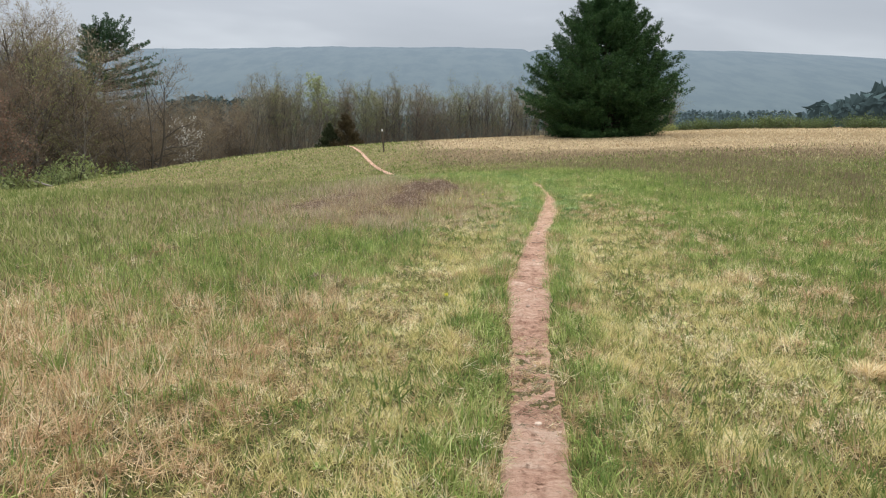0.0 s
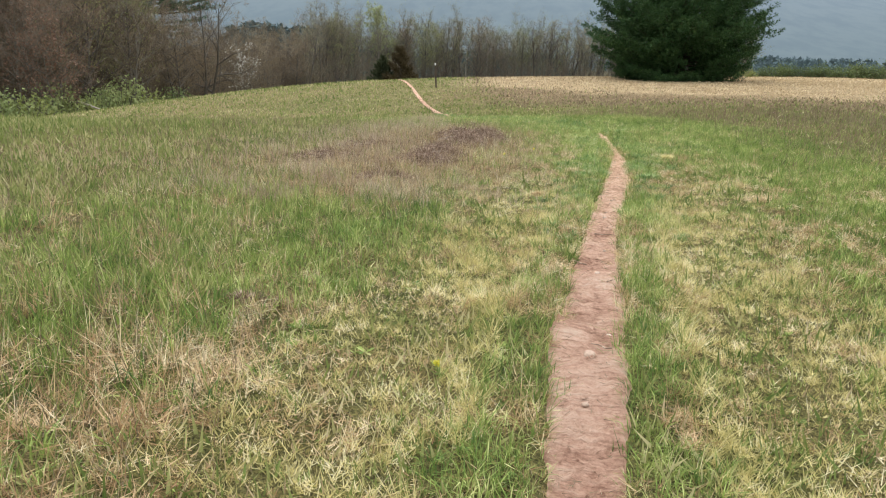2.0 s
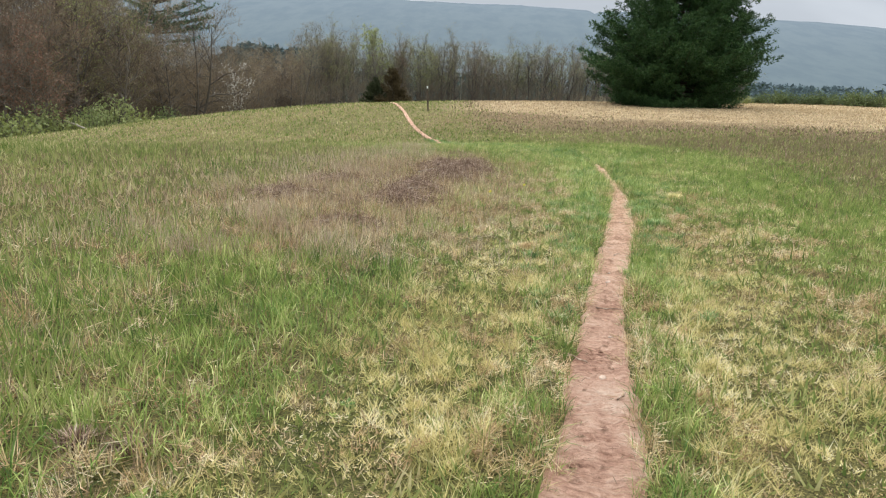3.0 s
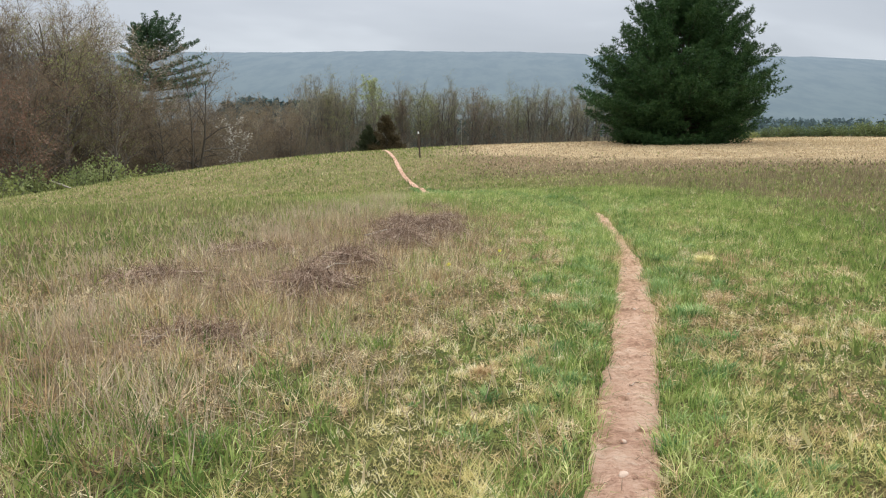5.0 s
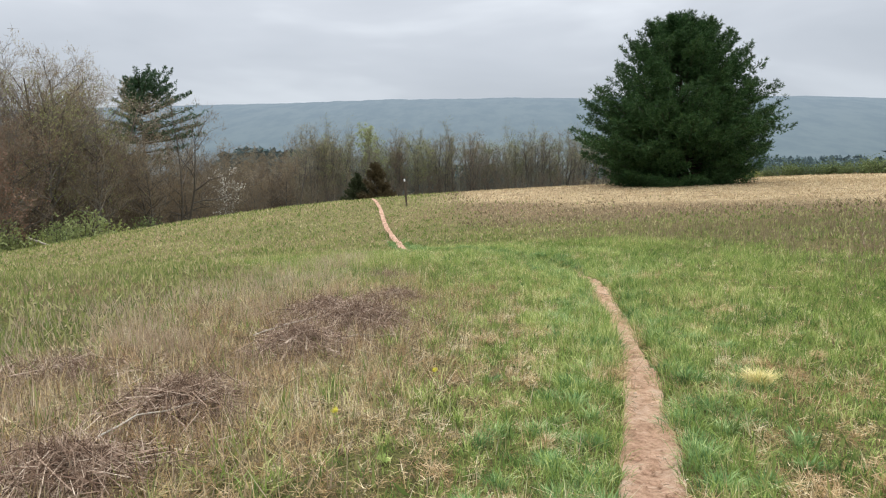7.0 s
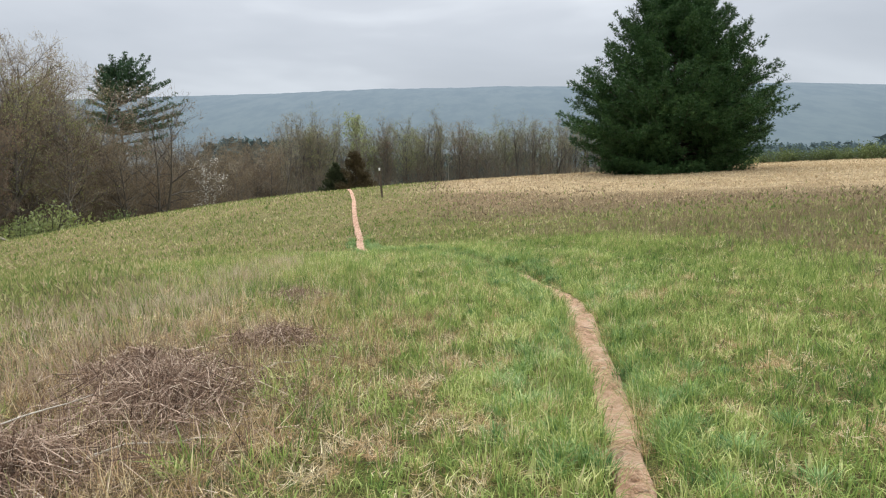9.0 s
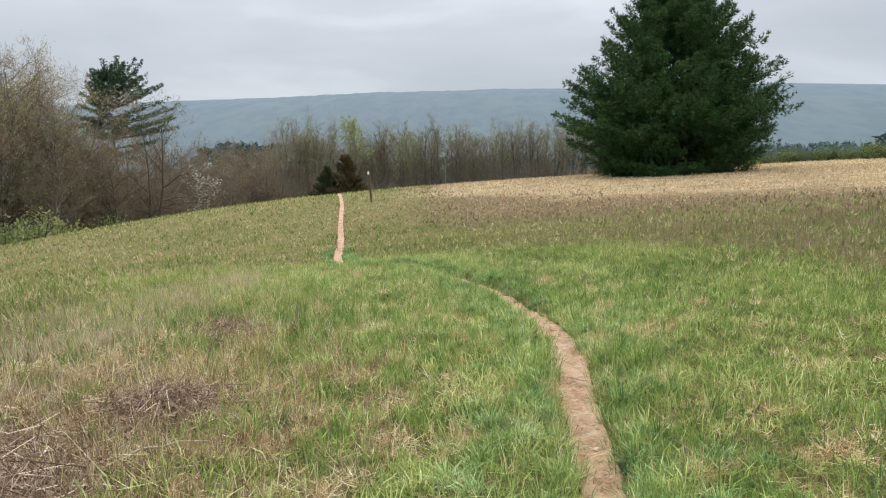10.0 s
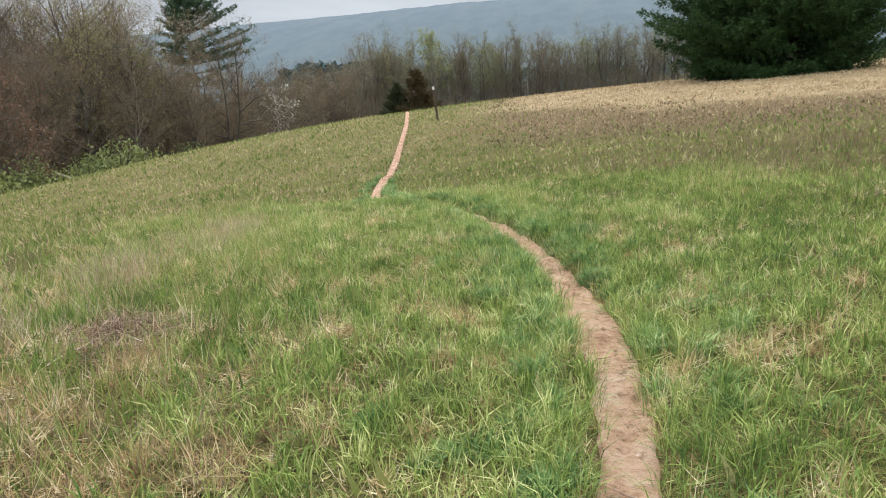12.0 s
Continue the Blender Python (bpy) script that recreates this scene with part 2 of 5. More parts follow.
M_RED = leaf_material("red_buds", [(0.0, (0.16, 0.09, 0.065)), (0.6, (0.25, 0.15, 0.105)), (1.0, (0.31, 0.22, 0.15))], 0.3, 0.6, None, 0.5)
M_YELLOW = leaf_material("yellow_green_leaves", [(0.0, (0.14, 0.17, 0.05)), (0.5, (0.25, 0.28, 0.09)), (1.0, (0.36, 0.37, 0.16))], 0.35, 0.6, None, 0.5)
M_POPLAR = leaf_material("poplar_leaves", [(0.0, (0.20, 0.25, 0.085)), (0.5, (0.33, 0.375, 0.14)), (1.0, (0.46, 0.48, 0.22))], 0.35, 0.6)
M_PALE = leaf_material("pale_catkins", [(0.0, (0.34, 0.30, 0.22)), (1.0, (0.55, 0.51, 0.42))], 0.35, 0.6)
M_BLOSSOM = leaf_material("white_blossom", [(0.0, (0.45, 0.42, 0.36)), (1.0, (0.80, 0.78, 0.72))], 0.3, 0.6)
M_SHRUB = leaf_material("shrub_leaves", [(0.0, (0.12, 0.16, 0.065)), (0.5, (0.22, 0.265, 0.105)), (1.0, (0.36, 0.38, 0.17))], 0.3, 0.6, None, 0.5)
# the mist before ridge and woods is mixed into their base colour and emission
M_RIDGE = painted_haze_material("ridge_painted_haze", (0.092, 0.116, 0.127), (0.130, 0.157, 0.179), 700.0, 2350.0, 0.28)
M_WOODS = painted_haze_material("valley_woods_painted_haze", (0.06, 0.085, 0.085), (0.13, 0.17, 0.19), 300.0, 1100.0, 0.35)
M_DEADWOOD = bark_material("bleached_wood", (0.28, 0.24, 0.2), (0.5, 0.45, 0.38))
M_POST = bark_material("weathered_post", (0.05, 0.04, 0.03), (0.13, 0.10, 0.075), 8.0)
M_WHITE, _nt, _b = material("white_blaze_paint")
_b.inputs["Roughness"].default_value = 0.6
_nt.links.new(ramp(_nt, [(0.3, (0.62, 0.61, 0.58)), (0.7, (0.82, 0.82, 0.80))], noise_tex(_nt, 30.0, 4.0, 0.6, obj_coord(_nt))), _b.inputs["Base Color"])
M_STONE = bark_material("pale_stone", (0.36, 0.25, 0.19), (0.62, 0.48, 0.39), 20.0)


# ---------------------------------------------------------------- mesh helpers
def tri_mesh(name, verts, tris, mat, soft=False):
    """One mesh from an array of corners and an array of triangles."""
    verts, tris = np.asarray(verts, np.float32), np.asarray(tris, np.int32)
    me = bpy.data.meshes.new(name)
    me.vertices.add(len(verts))
    me.vertices.foreach_set("co", verts.ravel())
    me.loops.add(tris.size)
    me.loops.foreach_set("vertex_index", tris.ravel())
    me.polygons.add(len(tris))
    me.polygons.foreach_set("loop_start", np.arange(0, tris.size, 3, dtype=np.int32))
    me.polygons.foreach_set("loop_total", np.full(len(tris), 3, np.int32))
    me.polygons.foreach_set("use_smooth", np.full(len(tris), soft))
    me.materials.append(mat)
    me.update(calc_edges=True)
    return me


def under(name, me, parent, label=""):
    ob = new(name, me)
    ob.parent = parent
    return tagged(ob, label)


def part(name, bm, mat, parent, label=""):
    me = bpy.data.meshes.new(name)
    bm.to_mesh(me)
    bm.free()
    me.materials.append(mat)
    return under(name, me, parent, label)


def unit(v):
    return v / np.maximum(np.linalg.norm(v, axis=-1, keepdims=True), 1e-9)


def tubes(p0, p1, r0, r1, sides):
    """Tapered open tubes, one a row."""
    p0, p1 = np.asarray(p0, float), np.asarray(p1, float)
    r0, r1 = np.asarray(r0, float), np.asarray(r1, float)
    d = unit(p1 - p0)
    ref = np.where(np.abs(d[:, 2:3]) > 0.9, [[1.0, 0, 0]], [[0, 0, 1.0]])
    u = unit(np.cross(d, ref))
    v = np.cross(d, u)
    a = np.arange(sides) * 2 * np.pi / sides
    ring = u[:, None] * np.cos(a)[None, :, None] + v[:, None] * np.sin(a)[None, :, None]
    verts = np.concatenate([p0[:, None] + ring * r0[:, None, None], p1[:, None] + ring * r1[:, None, None]], 1)
    k = np.arange(sides)
    k2 = (k + 1) % sides
    quad = np.concatenate([np.stack([k, k2, k2 + sides], 1), np.stack([k, k2 + sides, k + sides], 1)])
    tris = quad[None] + (np.arange(len(p0)) * 2 * sides)[:, None, None]
    return verts.reshape(-1, 3), tris.reshape(-1, 3)


def join(*pieces):
    vs, ts, n = [], [], 0
    for v, t in pieces:
        vs.append(v)
        ts.append(t + n)
        n += len(v)
    return np.concatenate(vs), np.concatenate(ts)


def slivers(base, tip, width, rng):
    """Single tapered triangles from base to tip: twigs, needles, straws."""
    d = unit(tip - base)
    side = unit(np.cross(d, rng.normal(size=d.shape))) * (np.asarray(width) / 2)[:, None]
    verts = np.stack([base - side, base + side, tip], 1).reshape(-1, 3)
    return verts, np.arange(len(verts)).reshape(-1, 3)


def flakes(centre, size, rng):
    """Small leaf triangles with random turns."""
    a, b = unit(rng.normal(size=centre.shape)), rng.normal(size=centre.shape)
    b = unit(np.cross(a, b))
    s = np.asarray(size)[:, None]
    verts = np.stack([centre - a * s * 0.5 - b * s * 0.4, centre - a * s * 0.5 + b * s * 0.4, centre + a * s * 0.6], 1).reshape(-1, 3)
    return verts, np.arange(len(verts)).reshape(-1, 3)


# ---------------------------------------------------------------- the lie of the land
HILL_X, HILL_Y, HILL_R = np.arange(-80, 101, 30.0), np.arange(-20, 141, 20.0), 27.0
HILL_BASE = [-2.65, 1.02, -1.07]
HILLS = np.array([1.23, 1.67, 0.56, 2.67, 1.23, -0.9, -0.3, -0.55, -0.78, 1.64, -2.18, 0.62, 0.21, -0.27, -0.31, 1.17, 3.22, 1.95, -0.54, 0.48, -0.07, -1.07, 2.24, -3.41, 0.42, 1.54, 0.54, 0.1, -2.45, -0.98, 4.28, 1.48, 0.13, 0.49, 0.08, -1.08, 0.55, 0.34, 1.63, 0.92, 0.58, 0.06, -0.61, 0.88, -0.02, 0.39, 1.77, 0.63, 0.12, -0.42, -1.8, 2.27, 2.52, 1.36, 0.3, -0.12, 1.87, -0.12, 0.0, -1.13, -0.59, -0.58, -0.74])
HGX, HGY = [g.ravel() for g in np.meshgrid(HILL_X, HILL_Y)]


def ease(v, lo, hi):
    t = np.clip((v - lo) / (hi - lo), 0, 1)
    return t * t * (3 - 2 * t)


def land(x, y):
    """Height of the smooth land at arrays x, y."""
    x, y = np.asarray(x, float), np.asarray(y, float)
    out = np.empty(x.size)
    xf, yf = x.ravel(), y.ravel()
    for i in range(0, x.size, 100000):
        xs, ys = xf[i:i + 100000], yf[i:i + 100000]
        bump = np.exp(-((xs[:, None] - HGX) ** 2 + (ys[:, None] - HGY) ** 2) / HILL_R ** 2) @ HILLS
        z = HILL_BASE[0] + HILL_BASE[1] * xs / 20 + HILL_BASE[2] * ys / 20 + bump
        # the ground by the path falls off gently to the left
        z += 0.034 * np.clip(xs - 0.8, -4, 4) * ease(ys, 2, 7) * (1 - ease(ys, 12, 21)) * (1 - ease(np.abs(xs - 0.8), 5, 18)) + 0.05 * ease(ys, 19, 23) * (1 - ease(ys, 29, 34)) * (1 - ease(np.abs(xs - 1.5), 6, 18))
        z -= 0.30 * ease(-xs, 12, 40) * ease(ys, 25, 50)
        rest = -13 * np.maximum(ease(ys, 20, 140), ease(-xs, 20, 100)) - 0.02 * np.clip(ys - 150, 0, 900)
        w = ease(np.maximum(np.abs(xs) - 85, np.maximum(ys - 135, -15 - ys)), 0, 60)
        out[i:i + 100000] = z * (1 - w) + rest * w
    return out.reshape(x.shape)


TRAIL = [(-0.3, -6), (0.05, -1), (0.25, 1.2), (0.41, 2.9), (0.53, 4.03), (0.72, 5.9), (0.96, 7.7), (1.28, 9.8), (1.63, 11.7), (1.85, 12.8),
         (2.18, 14.7), (2.48, 16.7), (2.66, 18.6), (2.73, 20.4), (2.76, 21.7), (2.56, 23.4), (2.12, 25.1), (1.47, 27.05), (0.5, 28.95), (-0.4, 30.1),
         (-1.15, 31.3), (-1.75, 33.5), (-2.62, 38), (-3.76, 43.5), (-4.82, 48.7), (-6.3, 56.2), (-8.5, 66), (-11, 76)]


def catmull(pts, n):
    p = np.array(pts, float)
    p = np.concatenate([[2 * p[0] - p[1]], p, [2 * p[-1] - p[-2]]])
    t = np.linspace(0, 1, n, endpoint=False)[:, None]
    out = [0.5 * (2 * b + (c - a) * t + (2 * a - 5 * b + 4 * c - d) * t ** 2 + (3 * b - a - 3 * c + d) * t ** 3) for a, b, c, d in zip(p, p[1:], p[2:], p[3:])]
    return np.concatenate(out + [p[-2:-1]])


LINE = catmull(TRAIL, 4)
WIDE_Y = [-6, 3, 4.2, 5.4, 6.2, 6.8, 7.4, 8.3, 9, 10.2, 10.8, 11.8, 13, 14.8, 15.9, 16.7, 17.7, 18.4, 19.4, 21, 22, 23.5, 26, 29, 31, 33, 40, 56, 76]
WIDE_W = [0.14, 0.14, 0.135, 0.125, 0.175, 0.205, 0.182, 0.172, 0.15, 0.12, 0.135, 0.15, 0.15, 0.14, 0.125, 0.105, 0.072, 0.085, 0.10, 0.105, 0.118, 0.118, 0.12, 0.11, 0.082, 0.085, 0.095, 0.09, 0.07]


def off_trail(x, y):
    """Signed distance to the trail's middle line (right of it is positive)."""
    out = np.empty(x.size)
    xf, yf = np.ravel(x), np.ravel(y)
    a, b = LINE[:-1], LINE[1:]
    d = b - a
    ll = (d ** 2).sum(1)
    for i in range(0, x.size, 40000):
        px, py = xf[i:i + 40000, None] - a[:, 0], yf[i:i + 40000, None] - a[:, 1]
        t = np.clip((px * d[:, 0] + py * d[:, 1]) / ll, 0, 1)
        ex, ey = px - t * d[:, 0], py - t * d[:, 1]
        q = ex * ex + ey * ey
        k = q.argmin(1)
        r = np.arange(len(k))
        cross = d[k, 0] * ey[r, k] - d[k, 1] * ex[r, k]
        out[i:i + 40000] = np.sqrt(q[r, k]) * np.where(cross > 0, -1, 1)
    return out.reshape(x.shape)


def waves(x, y, size, seed):
    """Smooth noise between about -1 and 1, of the given size in metres."""
    rng = np.random.default_rng(seed)
    out = 0
    for k in range(9):
        a, ph = rng.uniform(0, 2 * np.pi), rng.uniform(0, 2 * np.pi)
        f = 2 * np.pi / (size * rng.uniform(0.6, 1.7))
        out = out + np.sin(f * (x * np.cos(a) + y * np.sin(a)) + ph + 1.3 * np.sin(0.6 * f * (y * np.cos(a) - x * np.sin(a)) + 2 * ph))
    return out / 3.2


def rut_depth(y):
    """How much deeper the path lies round the bend."""
    return 0.05 * ease(y, 21, 25) * (1 - ease(y, 30, 33))


def ground_z(x, y, d=None, rut=1.0):
    d = off_trail(x, y) if d is None else d
    near = 1 - ease(np.hypot(x - 1, y - 15), 22, 45)
    dip = np.exp(-(d / (np.interp(y, WIDE_Y, WIDE_W) + 0.06)) ** 4) * (0.055 * (1 - 0.57 * np.exp(-((y - 4.4) / 0.95) ** 4)) + rut_depth(y)) * ease(-y, -80, -60) * rut
    return land(x, y) + near * (0.018 * waves(x, y, 0.9, 3) + 0.02 * waves(x, y, 2.6, 4)) - dip


def spread_out(lo, hi, step, end, grow):
    """Coordinates that lie close together from lo to hi and wider and wider apart beyond, out to +-end."""
    c = list(np.arange(lo, hi + step / 2, step))
    s = step
    while c[-1] < end:
        s *= grow
        c.append(c[-1] + s)
    s = step
    while c[0] > -end:
        s *= grow
        c.insert(0, c[0] - s)
    return np.array(c)


gx, gy = spread_out(-2.6, 3.6, 0.11, 4200, 1.13), spread_out(1.5, 33, 0.16, 4200, 1.12)
GXX, GYY = np.meshgrid(gx, gy)
GZZ = ground_z(GXX, GYY)
gi = np.arange(len(gx) * len(gy)).reshape(len(gy), len(gx))
quads = np.stack([gi[:-1, :-1], gi[:-1, 1:], gi[1:, 1:], gi[1:, :-1]], -1).reshape(-1, 4)
ground = new("ground", tri_mesh("ground", np.stack([GXX, GYY, GZZ], -1).reshape(-1, 3), np.concatenate([quads[:, :3], quads[:, [0, 2, 3]]]), M_GROUND, True))
tagged(ground, "rolling hillside meadow of short spring grass and thatch", "ground", kind="structure")


# the trodden footpath lies in its shallow rut
def build_trail():
    fine = catmull(TRAIL, 30)
    seg = np.r_[0, np.cumsum(np.hypot(*np.diff(fine, axis=0).T))]
    s = np.arange(0, seg[-1], 0.05)
    cx, cy = np.interp(s, seg, fine[:, 0]), np.interp(s, seg, fine[:, 1])
    tx, ty = np.gradient(cx), np.gradient(cy)
    ln = np.hypot(tx, ty)
    nx, ny = ty / ln, -tx / ln
    cols = np.linspace(-1, 1, 13)
    half = np.interp(cy, WIDE_Y, WIDE_W)
    rng = np.random.default_rng(8)
    edge_l = half * (1.20 + 0.12 * waves(s, s * 0, 0.9, 11) + 0.10 * waves(s, s * 0, 0.25, 12))
    edge_r = half * (1.20 + 0.12 * waves(s, s * 0, 0.95, 13) + 0.10 * waves(s, s * 0, 0.27, 14))
    off = np.where(cols[None] < 0, cols[None] * edge_l[:, None], cols[None] * edge_r[:, None])
    x, y = cx[:, None] + nx[:, None] * off, cy[:, None] + ny[:, None] * off
    crumb = 0.007 * waves(x * 0.35, y, 0.16, 19) + 0.008 * waves(x, y, 0.10, 15) + 0.007 * waves(x, y, 0.3, 16) + rng.normal(size=x.shape) * 0.0016
    z = ground_z(x, y, rut=0.0) - 0.022 - rut_depth(y) + crumb * (1 - np.abs(cols)[None] ** 3) + 0.012 * np.abs(cols[None]) ** 2
    z += 0.05 * ease(y, 30, 36)
    z -= 0.035 * (np.abs(cols)[None] > 0.99)
    i = np.arange(x.size).reshape(x.shape)
    q = np.stack([i[:-1, :-1], i[:-1, 1:], i[1:, 1:], i[1:, :-1]], -1).reshape(-1, 4)
    me = tri_mesh("footpath", np.stack([x, y, z], -1).reshape(-1, 3), np.concatenate([q[:, :3], q[:, [0, 2, 3]]]), M_DIRT, True)
    return tagged(new("footpath", me), "narrow trodden footpath of bare reddish earth through the grass", "path", kind="structure")


build_trail()


# ---------------------------------------------------------------- far distance: the long ridge across the valley
def ridge_mesh():
    rx = np.linspace(-3600, 3600, 601)
    ry = np.linspace(620, 3000, 29)
    x, y = np.meshgrid(rx, ry)
    a = np.degrees(np.arctan2(rx, 2400.0))
    crest = np.interp(a, [-45, -23, -20, -16, -12.4, -8, -4, 1, 5.3, 5.8, 6.15, 6.6, 7.2, 12, 17.6, 20.7, 25.5, 30.6, 36, 45],
                      [186, 186, 184, 184, 185, 187, 184, 181, 176, 174, 158, 170, 173, 171, 166, 162, 149, 129, 114, 98])
    rise = ease(y, 900, 2400)
    crest = crest[None] + rise ** 8 * (0.8 * waves(x, y * 0, 320, 21) + 0.9 * waves(x, y * 0, 60, 22) + 0.9 * waves(x, y * 0, 26, 23))
    z = -42 + 10 * ease(y, 620, 900) + rise * (crest + 32)
    z = np.where(y > 2400, z - 0.05 * (y - 2400), z) + 1.5
    i = np.arange(x.size).reshape(x.shape)
    q = np.stack([i[:-1, :-1], i[:-1, 1:], i[1:, 1:], i[1:, :-1]], -1).reshape(-1, 4)
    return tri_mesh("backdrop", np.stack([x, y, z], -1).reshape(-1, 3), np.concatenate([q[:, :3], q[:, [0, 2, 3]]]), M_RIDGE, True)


tagged(new("backdrop", ridge_mesh()), "long wooded ridge across the valley, pale blue with painted-on mist", "hills", kind="structure")


def far_woods():
    """Valley woods, hundreds of ragged crowns."""
    rng = np.random.default_rng(31)
    az = np.concatenate([rng.uniform(-19.5, -12.6, 90), rng.uniform(-22, 5, 200), rng.uniform(27, 42, 420), rng.uniform(16, 42, 420), rng.uniform(-40, 45, 380)])
    dist = np.concatenate([rng.uniform(262, 320, 90), rng.uniform(380, 620, 200), rng.uniform(400, 520, 420), rng.uniform(560, 800, 420), rng.uniform(800, 1250, 380)])
    x, y = dist * np.sin(np.radians(az)), dist * np.cos(np.radians(az))
    h = rng.uniform(14, 22, len(az))
    h[:90] = rng.uniform(17, 21, 90)
    h[290:710] *= 1.3 + 0.5 * ease(az[290:710], 28, 33)
    foot = np.where(y < 800, -26.0, -36.0)
    foot[:90] = land(x[:90], y[:90])
    pieces = []
    for px, py, hh, z0, tall in zip(x, y, h, foot, rng.uniform(size=len(az))):
        n = 60
        zz = rng.uniform(0.05, 1, n)
        prof = (1 - zz) * 0.36 + 0.03 if tall < 0.45 else np.sqrt(np.clip(1 - (zz * 1.7 - 0.75) ** 2, 0.02, 1)) * 0.38
        t = rng.uniform(0, 2 * np.pi, n)
        c = np.stack([px + hh * prof * np.cos(t), py + hh * prof * np.sin(t), z0 + zz * hh], 1)
        pieces.append(flakes(c, np.full(n, hh * 0.17), rng))
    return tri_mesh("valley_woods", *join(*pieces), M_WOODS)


tagged(new("valley_woods", far_woods()), "dark blue-green woods on the valley floor, mist painted into the colour", "woods", kind="stuff")


# ---------------------------------------------------------------- trees
def bare_tree(name, height, spread, seed, crown_mat, bud_count, bud_size, low=0.22, limbs=18, up=0.75, lean=0.0, twig_w=0.034, label="", forks=1, twigs=14, twig_mat=None):
    """A leafless or budding hardwood: trunk with limbs, fine twigs, buds."""
    rng = np.random.default_rng(seed)
    p0, p1, r0, r1, sub = [], [], [], [], []
    rad = height * 0.013
    tips, ways = [], []

    def run(p, d, length, r, segs, bend, keep=None):
        for k in range(segs):
            d2 = unit(d + rng.normal(size=3) * bend + np.array([0, 0, 0.05]))
            q = p + d2 * length / segs
            rr = r * (1 - 0.8 * (k + 1) / segs)
            p0.append(p), p1.append(q), r0.append(r * (1 - 0.8 * k / segs)), r1.append(rr)
            if keep is not None:
                keep.append((q, d2, rr))
            p, d = q, d2
        return p, d

    stems = []
    for f in range(forks):
        pts = []
        d = unit(np.array([lean + (f - (forks - 1) / 2) * 0.35, rng.normal() * 0.08 * (forks > 1), 1.0]))
        run(np.array([0.0, 0, -0.4]), d, height * rng.uniform(0.85, 0.95), rad, 9, 0.045, pts)
        stems.append(pts)
    for j in range(limbs):
        pts = stems[j % forks]
        g = (j + rng.uniform(0, 0.8)) / limbs
        f = low + (0.96 - low) * g
        k = min(int(f * len(pts)), len(pts) - 1)
        q, d, rr = pts[k]
        a = j * 2.4 + rng.uniform(-0.5, 0.5)
        out = unit(np.array([np.cos(a), np.sin(a), up * rng.uniform(0.6, 1.3) * (0.55 + 0.9 * g)]))
        # limbs are longest below the middle, so that the crown is round
        ln = spread * (0.42 + 0.62 * np.sin(np.pi * (0.16 + 0.70 * g))) * rng.uniform(0.8, 1.2)
        keep = []
        start = q - d * rng.uniform(0, 0.08) * height
        run(start, out, ln, max(rr * 0.8, 0.05), 4, 0.16, keep)
        for q2, d2, r2 in keep:
            for _ in range(3):
                o2 = unit(d2 + rng.normal(size=3) * 0.6 + np.array([0, 0, 0.3]))
                sub_keep = []
                run(q2 - d2 * rng.uniform(0, ln / 5), o2, ln * rng.uniform(0.22, 0.45), max(r2 * 0.6, 0.024), 1, 0.2, sub_keep)
                tips += [s[0] for s in sub_keep]
                ways += [s[1] for s in sub_keep]
        tips += [s[0] for s in keep]
        ways += [s[1] for s in keep]
    tree = new(name)
    p0, p1, r0, r1 = np.array(p0), np.array(p1), np.array(r0), np.array(r1)
    fat = r0 > 0.06
    under("trunk", tri_mesh("trunk", *join(tubes(p0[fat], p1[fat], r0[fat], r1[fat], 5), tubes(p0[~fat], p1[~fat], r0[~fat], r1[~fat], 3)), M_BARK, True), tree)
    tips, ways = np.array(tips), np.array(ways)
    n = twigs
    base = np.repeat(tips, n, 0) + rng.normal(size=(len(tips) * n, 3)) * spread * 0.05
    way = unit(np.repeat(ways, n, 0) + rng.normal(size=base.shape) * 0.75 + np.array([0, 0, 0.2]))
    end = base + way * (rng.uniform(0.5, 1.3, len(base)) * spread * 0.13)[:, None]
    under("twig_crown", tri_mesh("twig_crown", *slivers(base, end, np.full(len(base), twig_w), rng), twig_mat or M_TWIG), tree)
    if bud_count:
        pick = rng.integers(0, len(base), bud_count)
        c = base[pick] + (end - base)[pick] * rng.uniform(0.2, 1.1, bud_count)[:, None] + rng.normal(size=(bud_count, 3)) * 0.12
        under("crown", tri_mesh("crown", *flakes(c, bud_size * rng.uniform(0.6, 1.4, bud_count), rng), crown_mat), tree)
    return tagged(tree, label, "tree")


